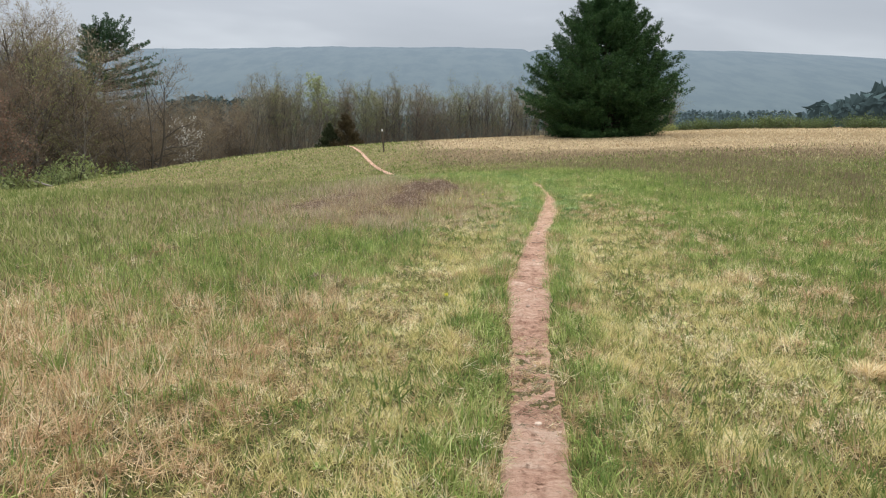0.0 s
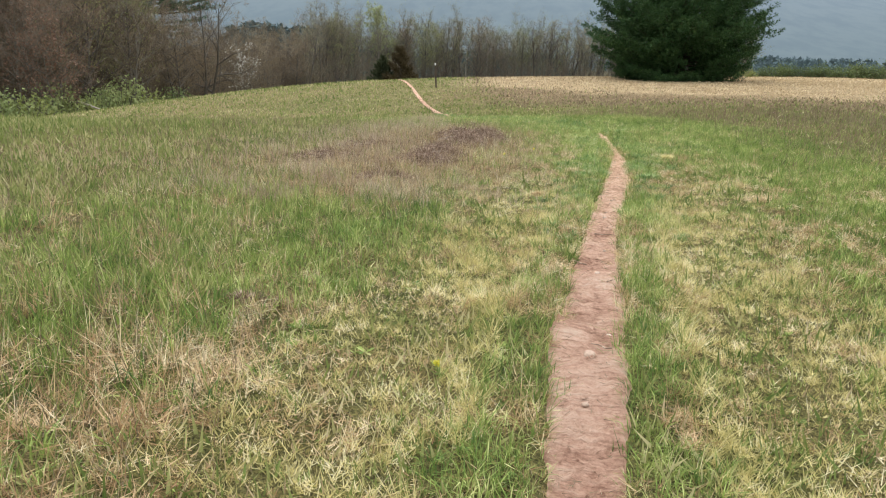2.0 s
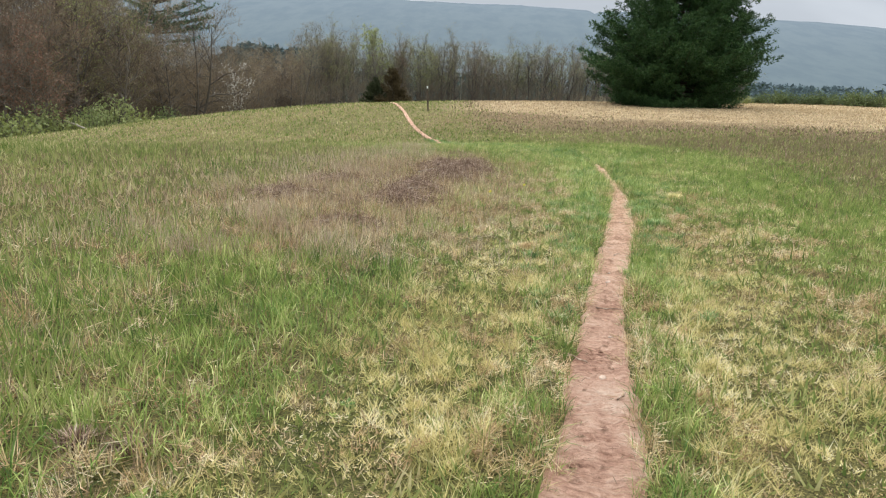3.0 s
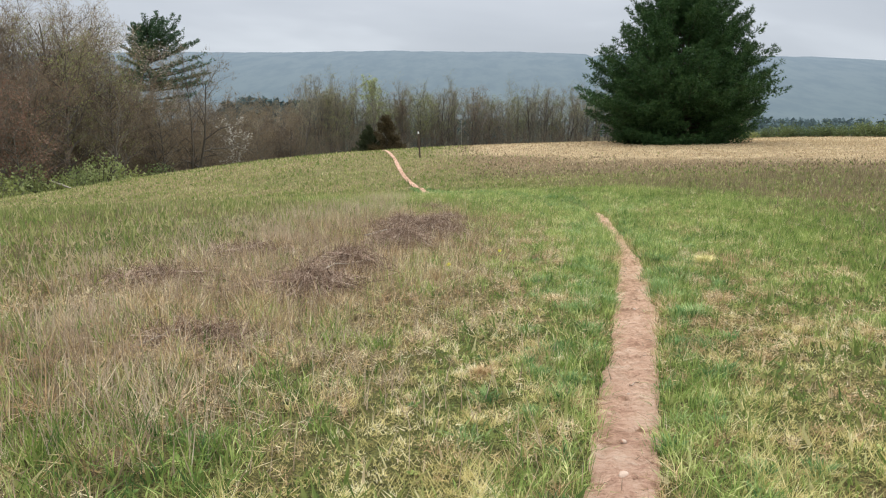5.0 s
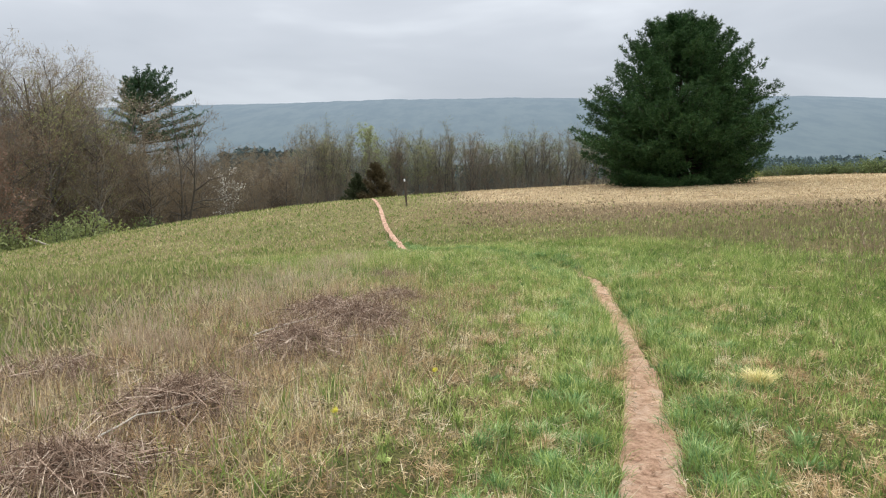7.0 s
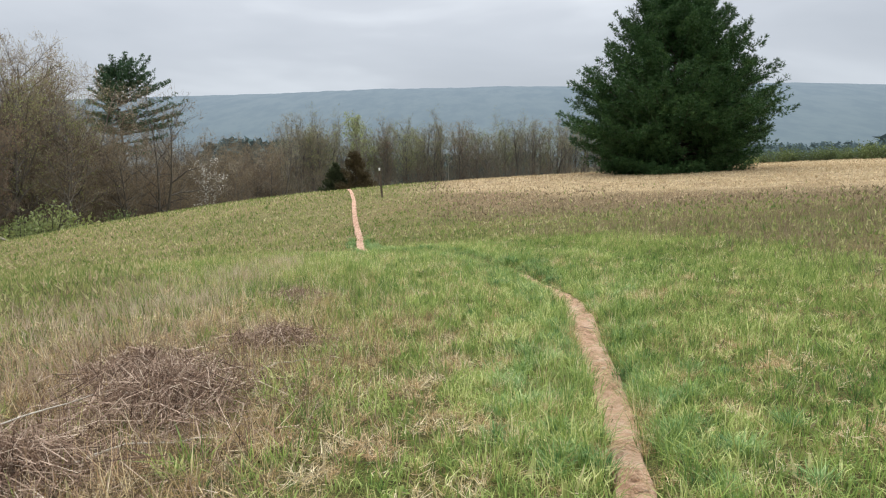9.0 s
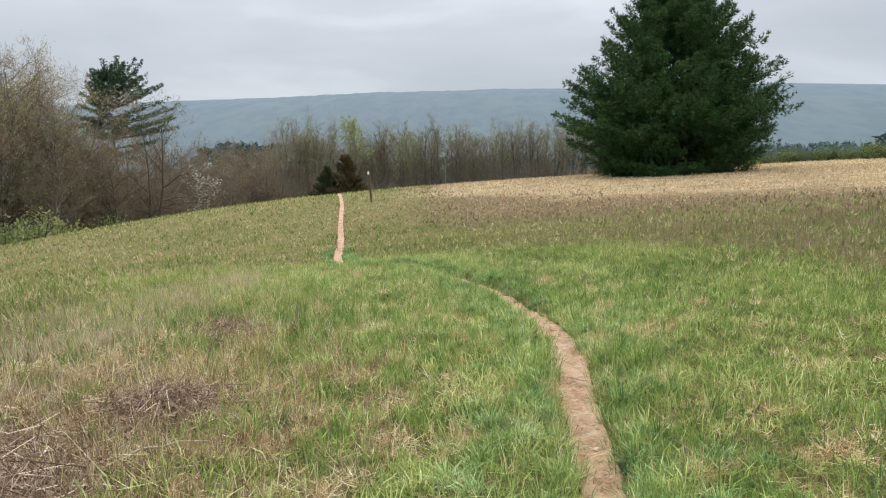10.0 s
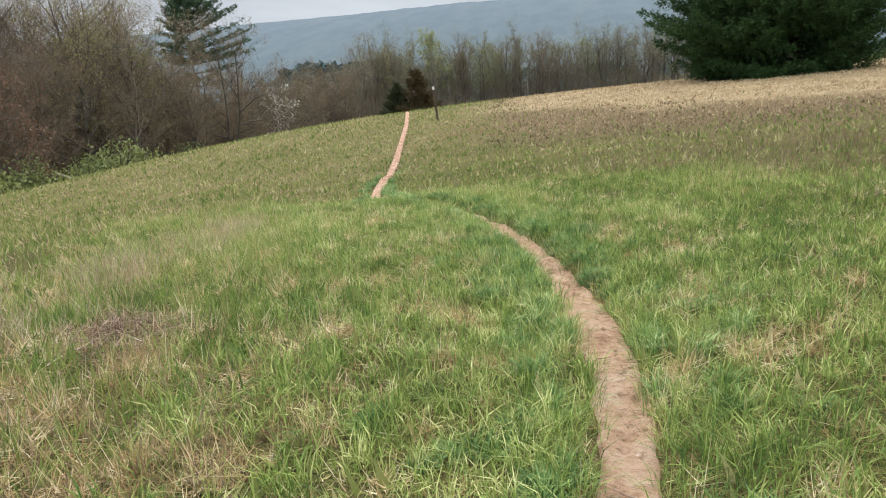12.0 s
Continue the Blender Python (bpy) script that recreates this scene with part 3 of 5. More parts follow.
def conifer(name, height, profile, branches, tufts, tuft_len, needle_w, seed, mat, label, low=0.03, droop=0.0, curl=0.35, needles=9, flat=0.0, trunk_r=0.02, whorls=0, plumes=0):
    """An evergreen: trunk, boughs and many needle tufts; profile gives the reach at each fraction of the height."""
    rng = np.random.default_rng(seed)
    tree = new(name)
    hs = np.linspace(0, 0.97, 9)
    tp = np.stack([0.012 * height * np.sin(hs * 5 + seed), 0.012 * height * np.cos(hs * 4), hs * height - 0.3], 1)
    tr = trunk_r * height * (1.02 - hs)
    under("trunk", tri_mesh("trunk", *tubes(tp[:-1], tp[1:], tr[:-1], tr[1:], 8), M_PINEBARK, True), tree)
    f = low + (0.985 - low) * np.sort(rng.uniform(0, 1, branches)) if not whorls else low + (0.985 - low) * np.clip((rng.integers(0, whorls, branches) + 0.12 * rng.normal(size=branches)) / whorls, 0, 1)
    az = rng.uniform(0, 2 * np.pi, branches)
    # neighbouring boughs reach alike, so that the outline has lobes and gaps
    lobe = 1 + 0.10 * waves(az * 2.2, f * 9, 1.9, seed + 5) + rng.normal(size=branches) * 0.07
    reach = np.array([profile(a, b) for a, b in zip(f, az)]) * np.clip(lobe, 0.6, 1.3)
    out = np.stack([np.cos(az), np.sin(az)], 1)
    rise0 = 0.15 + (0.9 - droop) * f ** 2 - droop * 0.15
    root_z = np.maximum(f * height - reach * (rise0 + curl * 0.5) * 0.9, np.minimum(f * height, 0.25 + 0.05 * height * f))

    def along(k, s):
        """Point at fraction s along bough k."""
        r = reach[k] * s
        z = root_z[k] + reach[k] * (rise0[k] * s - 0.20 * (1 - f[k]) * np.sin(np.pi * s) * (1 - curl) + curl * 0.5 * s ** 3)
        return np.concatenate([out[k] * r[:, None], z[:, None]], 1)

    ks = np.arange(branches)
    cuts = [0.0, 0.3, 0.6, 0.95]
    segs = []
    for s0, s1 in zip(cuts, cuts[1:]):
        a, b = along(ks, np.full(branches, s0)), along(ks, np.full(branches, s1))
        rr = 0.005 * reach + 0.012
        segs.append(tubes(a, b, rr * (1.1 - s0), rr * (1.1 - s1), 3))
    under("bough_frame", tri_mesh("bough_frame", *join(*segs), M_PINEBARK), tree)
    wgt = reach ** 0.8
    k = rng.choice(branches, tufts, p=wgt / wgt.sum())
    s = 1.02 - np.where(rng.uniform(size=tufts) < 0.8, 0.5, 0.8) * rng.uniform(0, 1, tufts) ** 1.15
    side = rng.normal(size=tufts) * (0.05 + 0.15 * (1.05 - s)) * reach[k]
    if plumes:
        # tufts gather in plumes along each bough
        which = rng.integers(0, plumes, tufts)
        ps, pside = 1 - 0.5 * rng.uniform(0, 1, (branches, plumes)) ** 1.3, rng.normal(size=(branches, plumes)) * 0.13
        loose = rng.uniform(size=tufts) < 0.38
        s = np.where(loose, 1 - 0.75 * rng.uniform(0, 1, tufts), np.clip(ps[k, which] + rng.normal(size=tufts) * 0.035, 0.1, 1.03))
        side = np.where(loose, side, (pside[k, which] * (1.3 - s) * 1.6 + rng.normal(size=tufts) * 0.022) * reach[k])
    c = along(k, s)
    c[:, :2] += np.stack([-out[k][:, 1], out[k][:, 0]], 1) * side[:, None]
    c[:, 2] += rng.normal(size=tufts) * (0.05 - 0.035 * flat) * np.maximum(reach[k], 1.0) - np.abs(side) * 0.1
    d = np.concatenate([out[k] * 0.9, np.full((tufts, 1), 0.8)], 1) + rng.normal(size=(tufts, 3)) * 0.4
    d = np.repeat(unit(d), needles, 0)
    base = np.repeat(c, needles, 0) - d * tuft_len * 0.3
    way = unit(d + rng.normal(size=d.shape) * 0.55)
    end = base + way * (tuft_len * rng.uniform(0.6, 1.15, len(base)))[:, None]
    under("crown", tri_mesh("crown", *slivers(base, end, np.full(len(base), needle_w), rng), mat), tree)
    return tagged(tree, label, "tree")


def place(ob, x, y, turn=0.0, size=1.0, sink=0.15, tall=1.0):
    z = float(land(np.array([x]), np.array([y]))[0])
    return Matrix.Translation((x, y, z - sink)) @ Matrix.Rotation(turn, 4, "Z") @ Matrix.Diagonal((size, size, size * tall, 1))


def settle(ob, x, y, turn=0.0, size=1.0, sink=0.15, tall=1.0):
    ob.matrix_basis = place(ob, x, y, turn, size, sink, tall)
    return ob


# the great round white pine on the crest
def needle_plumes(root, axis, length, radius, tufts, needles, needle_len, needle_w, rng):
    """Bottle-brush plumes of needles, one a row of root and axis."""
    n = len(root)
    axis = np.repeat(unit(axis), tufts, 0)
    u = rng.uniform(0, 1, n * tufts)
    wide = rng.normal(size=axis.shape)
    wide -= axis * (wide * axis).sum(1, keepdims=True)
    c = np.repeat(root, tufts, 0) + axis * (u * np.repeat(length, tufts))[:, None] + wide * (np.repeat(radius, tufts) * (1 - 0.65 * u))[:, None]
    d = np.repeat(unit(axis + 0.55 * wide), needles, 0)
    base = np.repeat(c, needles, 0)
    tip = base + unit(d + rng.normal(size=d.shape) * 0.5) * (needle_len * rng.uniform(0.6, 1.2, len(d)))[:, None]
    return slivers(base, tip, np.full(len(base), needle_w), rng)


def round_pine(height, seed, label):
    rng = np.random.default_rng(seed)
    tree = new("white_pine")
    hs = np.linspace(0, 0.97, 9)
    tp = np.stack([0.1 * np.sin(hs * 5), 0.1 * np.cos(hs * 4), hs * height - 0.3], 1)
    tr = 0.022 * height * (1.02 - hs)
    under("trunk", tri_mesh("trunk", *tubes(tp[:-1], tp[1:], tr[:-1], tr[1:], 8), M_PINEBARK, True), tree)
    n = 560
    f = np.clip(0.02 + 0.975 * np.sort(rng.uniform(0, 1, n)) ** 0.92, 0, 0.985)
    az = rng.uniform(0, 2 * np.pi, n)
    reach = np.interp(f, [0, 0.03, 0.09, 0.19, 0.29, 0.40, 0.5, 0.65, 0.75, 0.83, 0.9, 0.96, 1.0], [3.7, 4.1, 4.5, 5.2, 6.0, 6.2, 5.7, 5.0, 4.4, 3.75, 2.95, 2.0, 0.9])
    # boughs of one side and height reach alike, so that the outline has lobes and gaps
    reach *= np.clip(1 + 0.17 * waves(az * 2.6, f * 9, 1.5, seed + 5) + rng.normal(size=n) * 0.05, 0.66, 1.17)
    out = np.stack([np.cos(az), np.sin(az)], 1)
    tip_z = f * height - 0.35
    root_z = np.maximum(tip_z - reach * (0.12 + 0.75 * f ** 1.5), np.minimum(tip_z, 0.3 + 0.5 * f))

    def along(k, t):
        return np.concatenate([out[k] * (reach[k] * t)[:, None], (root_z[k] + (tip_z - root_z)[k] * t ** 1.5 - 0.35 * (1 - f[k]) ** 2 * np.sin(np.pi * t))[:, None]], 1)

    ks = np.arange(n)
    cuts = [0.0, 0.35, 0.7, 0.98]
    thick = 0.005 * reach + 0.012
    segs = [tubes(along(ks, np.full(n, a)), along(ks, np.full(n, b)), thick * (1.1 - a), thick * (1.1 - b), 3) for a, b in zip(cuts, cuts[1:])]
    under("bough_frame", tri_mesh("bough_frame", *join(*segs), M_PINEBARK), tree)
    k = np.repeat(ks, 6)
    t = np.tile([1.0, 0.95, 0.90, 0.85, 0.78, 0.66], n) + rng.normal(size=len(k)) * 0.03
    side = np.tile([0.0, 1, -1, 0.4, -1.2, 1.2], n) * rng.uniform(0.5, 1.3, len(k)) * 0.13 * reach[k] * (0.5 + 0.7 * (1.1 - t))
    cross = np.stack([-out[k][:, 1], out[k][:, 0]], 1)
    c = along(k, t)
    c[:, :2] += cross * side[:, None]
    c[:, 2] += rng.normal(size=len(k)) * 0.07 - 0.05
    lift = 0.42 + 0.9 * f[k] ** 2 + rng.normal(size=len(k)) * 0.18
    way = np.concatenate([out[k] + cross * (side / reach[k] * 3.2)[:, None], lift[:, None]], 1)
    size = rng.uniform(0.55, 1.05, len(k)) * (1.0 - 0.3 * f[k])
    outer = needle_plumes(c - unit(way) * (size * 0.6)[:, None], way, size, size * 0.19, 16, 7, 0.21, 0.036, rng)
    # sparse shaded growth further in
    k = rng.integers(0, n, 4200)
    c = along(k, rng.uniform(0.3, 0.72, len(k)))
    way = np.concatenate([out[k], np.full((len(k), 1), 0.3)], 1) + rng.normal(size=(len(k), 3)) * 0.4
    inner = needle_plumes(c, way, np.full(len(k), 0.6), np.full(len(k), 0.25), 5, 6, 0.30, 0.075, rng)
    a, r = rng.uniform(0, 2 * np.pi, 260), rng.uniform(0, 1.0, 260) ** 0.7
    zf = rng.uniform(0.62, 0.97, 260)
    r *= np.interp(zf, [0.62, 0.8, 0.97], [2.2, 1.8, 0.5])
    c = np.stack([r * np.cos(a), r * np.sin(a), zf * height - 0.3], 1)
    way = np.stack([np.cos(a) * 0.5, np.sin(a) * 0.5, np.ones(260)], 1)
    leaders = needle_plumes(c, way, np.full(260, 0.7), np.full(260, 0.2), 16, 7, 0.22, 0.04, rng)
    under("crown", tri_mesh("crown", *join(outer, inner, leaders), M_NEEDLE), tree)
    return tagged(tree, label, "tree")


PINE = (13.6, 62.2)
settle(round_pine(11.75, 5, "broad rounded dark green pine standing alone on the dry crest"), *PINE, turn=0.6)


def tall_pine(height, seed, label):
    """An old forest pine: clear trunk, upswept separate boughs that carry their needles in flat outer sprays."""
    rng = np.random.default_rng(seed)
    tree = new("white_pine")
    hs = np.linspace(0, 0.97, 12)
    tp = np.stack([0.25 * np.sin(hs * 5), 0.25 * np.cos(hs * 4) - 0.25, hs * height - 0.3], 1)
    tr = 0.013 * height * (1.03 - hs)
    under("trunk", tri_mesh("trunk", *tubes(tp[:-1], tp[1:], tr[:-1], tr[1:], 8), M_PINEBARK, True), tree)
    n = 84
    g = np.concatenate([np.sort(rng.uniform(0.0, 1, n - 8)) ** 1.15, rng.uniform(-0.55, -0.05, 8)])
    f = 0.62 + 0.34 * g
    az = np.arange(n) * 2.4 + rng.normal(size=n) * 0.3
    reach = np.interp(f, [0.4, 0.55, 0.62, 0.70, 0.78, 0.86, 0.93, 0.97], [3.6, 5.0, 8.0, 7.6, 6.6, 5.4, 3.8, 1.8]) * (1 + 0.34 * np.cos(az - 0.47)) * rng.uniform(0.8, 1.15, n)
    rise = np.interp(f, [0.4, 0.6, 0.75, 0.88, 0.97], [0.0, 0.16, 0.30, 0.62, 1.3]) * rng.uniform(0.8, 1.2, n)
    out = np.stack([np.cos(az), np.sin(az)], 1)
    z0 = f * height - 0.4

    def along(k, t):
        return np.concatenate([out[k] * (reach[k] * t)[:, None], (z0[k] + reach[k] * rise[k] * (0.55 * t + 0.45 * t * t))[:, None]], 1)

    ks = np.arange(n)
    cuts = [0.0, 0.25, 0.5, 0.75, 1.0]
    thick = 0.012 * reach + 0.03
    segs = [tubes(along(ks, np.full(n, a)), along(ks, np.full(n, b)), thick * (1.1 - a), thick * (1.1 - b), 4) for a, b in zip(cuts, cuts[1:])]
    under("bough_frame", tri_mesh("bough_frame", *join(*segs), M_PINEBARK), tree)
    k = np.repeat(ks, 13)
    t = np.tile(np.linspace(0.30, 1.0, 13), n) + rng.normal(size=len(k)) * 0.025
    side = np.where(np.arange(len(k)) % 2 == 0, 1, -1) * rng.uniform(0.1, 1.0, len(k)) * 0.16 * reach[k] * (1.25 - t)
    cross = np.stack([-out[k][:, 1], out[k][:, 0]], 1)
    c = along(k, t)
    c[:, :2] += cross * side[:, None]
    c[:, 2] += rng.normal(size=len(k)) * 0.10 + 0.05
    way = np.concatenate([out[k] + cross * (side / reach[k] * 4)[:, None], (0.25 + 0.8 * rise[k] + rng.normal(size=len(k)) * 0.12)[:, None]], 1)
    size = rng.uniform(0.7, 1.3, len(k))
    v = needle_plumes(c - unit(way) * (size * 0.4)[:, None], way, size, size * 0.19, 12, 6, 0.42, 0.10, rng)
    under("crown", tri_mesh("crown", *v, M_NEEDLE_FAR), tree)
    return tagged(tree, label, "tree")


settle(tall_pine(30.3, 9, "tall open-crowned pine rising above the bare woods"), -65.5, 144)


def cone_profile(f, az):
    return 1.55 * (1 - f) ** 0.8 + 0.1


settle(conifer("cedar", 3.4, cone_profile, 150, 3000, 0.28, 0.05, 12, M_CEDAR, "small rusty brown cone-shaped cedar by the path", low=0.02, needles=6), -10.1, 77, 0.3, 1.15)
settle(conifer("cedar", 3.1, cone_profile, 150, 3000, 0.28, 0.05, 14, M_CEDAR_GREEN, "small dark olive-green cedar bush by the path", low=0.02, needles=6), -11.9, 77.5, 0.9, 1.0)

# prototypes of the bare hardwoods; the first copies stand in the wood's edge
rng_t = np.random.default_rng(77)
KINDS = [
    bare_tree("hardwood_tree", 19, 6.0, 1, M_BUD, 4200, 0.125, low=0.32, label="bare brown hardwood tree in early spring"),
    bare_tree("hardwood_tree", 21, 7.0, 2, M_BUD, 5200, 0.13, low=0.3, label="brown hardwood tree with tan opening buds", forks=2),
    bare_tree("hardwood_tree", 17, 6.2, 3, M_RED, 3200, 0.12, label="hardwood tree hazed with reddish buds"),
    bare_tree("hardwood_tree", 20, 6.5, 4, M_YELLOW, 3600, 0.13, label="hardwood tree with first yellow-green leaves"),
    bare_tree("hardwood_tree", 22, 6.5, 7, M_PALE, 4600, 0.12, label="tall bare tree with pale catkins against the sky", forks=2),
    bare_tree("hardwood_tree", 15, 5.6, 6, M_BUD, 2600, 0.12, low=0.12, label="low-branched bare grey-brown tree", forks=2),
]
SLIM = [
    bare_tree("slender_tree", 20, 6.2, 41, M_BUD, 1100, 0.12, low=0.32, limbs=9, up=2.6, twigs=8, twig_w=0.045, twig_mat=M_TWIG_GREY, label="slender bare grey tree with upswept branches"),
    bare_tree("slender_tree", 19, 6.0, 42, M_YELLOW, 1700, 0.14, low=0.30, limbs=9, up=2.4, twigs=8, twig_w=0.045, twig_mat=M_TWIG_GREY, label="slender grey tree with a haze of yellow-green leaves"),
    bare_tree("slender_tree", 19, 6.4, 43, M_RED, 1300, 0.13, low=0.28, limbs=10, up=2.0, twigs=8, twig_w=0.045, twig_mat=M_TWIG_GREY, label="slender grey tree with reddish buds"),
    bare_tree("slender_tree", 21, 7.0, 44, M_YELLOW, 700, 0.13, low=0.40, limbs=8, up=2.4, twigs=8, twig_w=0.045, twig_mat=M_TWIG_GREY, label="slender forked grey tree with spreading top", forks=2),
]


def shrub(name, height, width, seed, mat, count, leaf, label):
    rng = np.random.default_rng(seed)
    n = 26
    a, b = rng.uniform(0, 2 * np.pi, n), rng.uniform(0.2, 1, n)
    tip = np.stack([np.cos(a) * b * width / 2, np.sin(a) * b * width / 2, height * (1.05 - 0.5 * b ** 2) * rng.uniform(0.7, 1.05, n)], 1)
    root = tip * [[0.2, 0.2, 0]] - [[0, 0, 0.2]]
    bush = new(name)
    under("stem_base", tri_mesh("stem_base", *tubes(root, tip, np.full(n, 0.035), np.full(n, 0.012), 3), M_BARK), bush)
    k = rng.integers(0, n, count)
    s = rng.uniform(0.25, 1.08, count)[:, None]
    c = root[k] + (tip - root)[k] * s + rng.normal(size=(count, 3)) * [[width * 0.10, width * 0.10, height * 0.10]]
    c[:, 2] = np.maximum(c[:, 2], 0.05)
    under("foliage", tri_mesh("foliage", *flakes(c, leaf * rng.uniform(0.6, 1.4, count), rng), mat), bush)
    return tagged(bush, label, "shrub")


SHRUBS = [
    shrub("shrub", 2.4, 4.0, 51, M_SHRUB, 1300, 0.17, "leafing green shrub at the wood's edge"),
    shrub("shrub", 1.8, 3.2, 52, M_YELLOW, 900, 0.16, "pale yellow-green shrub at the wood's edge"),
    shrub("hedge_shrub", 2.2, 4.2, 53, M_HEDGE, 1500, 0.17, "dense dark green shrub in a low hedge"),
]


def edge_dist(az):
    """Distance of the wood's edge by bearing."""
    return float(np.interp(az, [-60, -40, -31.5, -25, -20.5, -14.6, -9, 0, 10, 20], [66, 76, 86, 104, 142, 205, 245, 262, 262, 255]))


def bearing(az, d):
    return d * math.sin(radians(az)), d * math.cos(radians(az))


used = set()


def put(proto, x, y, turn, size, tall=1.0, group=""):
    """The prototype itself first, copies afterwards."""
    m = place(proto, x, y, turn, size, 0.15, tall)
    if proto not in used:
        used.add(proto)
        proto.matrix_basis = m
        ob = proto
        if group:
            tagged(ob, group=group)
    else:
        keep = proto.matrix_basis.copy()
        proto.matrix_basis = Matrix()
        ob = copy_thing(proto, m)
        proto.matrix_basis = keep
    return ob


az = -47.0
while az < -13:
    for row in range(5 if az > -40 else 3):
        d = edge_dist(az) + 4 + row * 8 + rng_t.uniform(-3, 3)
        x, y = bearing(az + rng_t.uniform(-1, 1), d)
        kind = KINDS[int(rng_t.choice(6, p=[0.3, 0.22, 0.12, 0.06, 0.06 + 0.02 * row, 0.24 - 0.02 * row] if az > -26 or row < 3 else [0.18, 0.22, 0.06, 0.10, 0.42, 0.02]))] if row else KINDS[int(rng_t.choice([0, 2, 5]))]
        size = (rng_t.uniform(0.84, 1.0) + 0.07 * row) * float(np.interp(az, [-47, -33, -29, -26.5, -25.3, -24.3, -22.6, -21.6, -20.3, -19.2, -17, -14], [1.0, 1.08, 1.08, 1.03, 0.96, 0.80, 0.78, 0.88, 0.82, 0.74, 0.72, 0.72]))
        if kind in KINDS[3:5] and az > -26:
            size *= 0.82
        if row == 0:
            size *= rng_t.uniform(0.75, 1.0)
        put(kind, x, y, rng_t.uniform(0, 6.28), size, group="trees of the wood beside the meadow")
    az += 360 * 4.6 / (2 * math.pi * edge_dist(az))
az = -14.5
while az < 17:
    for row in range(4):
        d = edge_dist(az) + row * 7 + rng_t.uniform(-3, 3)
        x, y = bearing(az + rng_t.uniform(-0.5, 0.5), d)
        put(SLIM[int(rng_t.choice(4, p=[0.36, 0.28, 0.14, 0.22]))], x, y, rng_t.uniform(0, 6.28), rng_t.uniform(0.85, 1.2), group="trees of the far treeline")
    az += 0.68
az = -15.0
while az < 17:
    x, y = bearing(az, edge_dist(az) - 5 + rng_t.uniform(-3, 3))
    put(KINDS[5], x, y, rng_t.uniform(0, 6.28), rng_t.uniform(0.5, 0.75), group="trees of the far treeline")
    az += 1.3
# green undergrowth along the wood's edge
az = -47.0
while az < -13:
    d = edge_dist(az) - (4.0 if az < -20 else 0.0) + rng_t.uniform(-2.5, 1.5)
    x, y = bearing(az, d)
    put(SHRUBS[int(rng_t.uniform() < 0.35)], x, y, rng_t.uniform(0, 6.28), rng_t.uniform(0.7, 1.15) * float(np.interp(az, [-31, -25, -19, -15], [1.7, 1.85, 1.7, 1.4])), group="undergrowth along the wood")
    az += 360 * 2.0 / (2 * math.pi * d)
# low hedge beyond the crest
az = 16.5
while az < 48:
    d = 97 + rng_t.uniform(-2, 2)
    x, y = bearing(az, d)
    if not 27.8 < az < 28.6:
        put(SHRUBS[1 if az < 18.2 else 2], x, y, rng_t.uniform(0, 6.28), rng_t.uniform(0.55, 0.8), group="low hedge beyond the crest")
    az += 0.85

def brushwood(name, az0, az1, front, deep, tall, count, length, width, seed, label, mat):
    """The dim tangle of stems and brush inside a wood."""
    rng = np.random.default_rng(seed)
    a = rng.uniform(az0, az1, count)
    tall = tall * np.interp(a, [-47, -33, -28, -25.5, -24.3, -22.6, -21.5, -18, -14], [2.3, 2.2, 2.1, 1.8, 1.15, 1.1, 1.5, 1.25, 1.2])
    d = np.array([edge_dist(v) for v in a]) + front + deep * rng.uniform(0, 1, count)
    x, y = d * np.sin(np.radians(a)), d * np.cos(np.radians(a))
    z = land(x, y) + tall * rng.uniform(0, 1, count) ** 1.1 * (1 + 0.22 * waves(x, y, 7.0, seed)) - 0.2
    base = np.stack([x, y, z], 1)
    tip = base + unit(rng.normal(size=(count, 3)) * [[0.6, 0.6, 0.5]] + [[0, 0, 0.8]]) * (length * rng.uniform(0.5, 1.4, count))[:, None]
    ob = new(name, tri_mesh(name, *slivers(base, tip, np.full(count, width), rng), mat))
    return tagged(ob, label, "brushwood", kind="stuff")


brushwood("brushwood", -47, -13, 13, 27, 9.0, 125000, 1.8, 0.065, 71, "dim brown tangle of stems and brush inside the wood", M_TWIG)
brushwood("treeline_brushwood", -15, 17, -4, 26, 8.0, 26000, 2.4, 0.08, 72, "grey-brown brush between the stems of the far treeline", M_TWIG_GREY)

blossom = bare_tree("blossom_tree", 13.5, 3.8, 61, M_BLOSSOM, 1100, 0.22, low=0.2, limbs=14, label="small tree in white blossom among bare trees")
settle(blossom, *bearing(-19.5, 153), 0.4)
rust = bare_tree("hardwood_tree", 9, 4.6, 62, M_RED, 2600, 0.17, low=0.15, limbs=16, label="low tree in rusty red new leaf at the wood's edge")
settle(rust, *bearing(-31.2, 85), 1.0)
tall_green = bare_tree("slender_tree", 24.5, 6.5, 63, M_POPLAR, 8500, 0.24, low=0.35, limbs=16, up=2.0, twig_w=0.05, label="tall slender poplar in pale yellow-green leaf")
settle(tall_green, *bearing(-9.35, 250), 1.0)
russet = bare_tree("hardwood_tree", 21.5, 5.2, 64, M_RED, 3200, 0.16, low=0.28, limbs=18, up=1.3, twig_w=0.045, twig_mat=M_TWIG_GREY, label="round-topped tree hazed with russet buds")
settle(russet, *bearing(-7.4, 252), 0.4)
vase = bare_tree("hardwood_tree", 26, 6.0, 65, M_YELLOW, 900, 0.15, low=0.36, limbs=16, up=2.0, twig_w=0.045, twig_mat=M_TWIG_GREY, forks=3, label="tall vase-shaped grey tree above the treeline")
settle(vase, *bearing(-4.6, 256), 0.2)
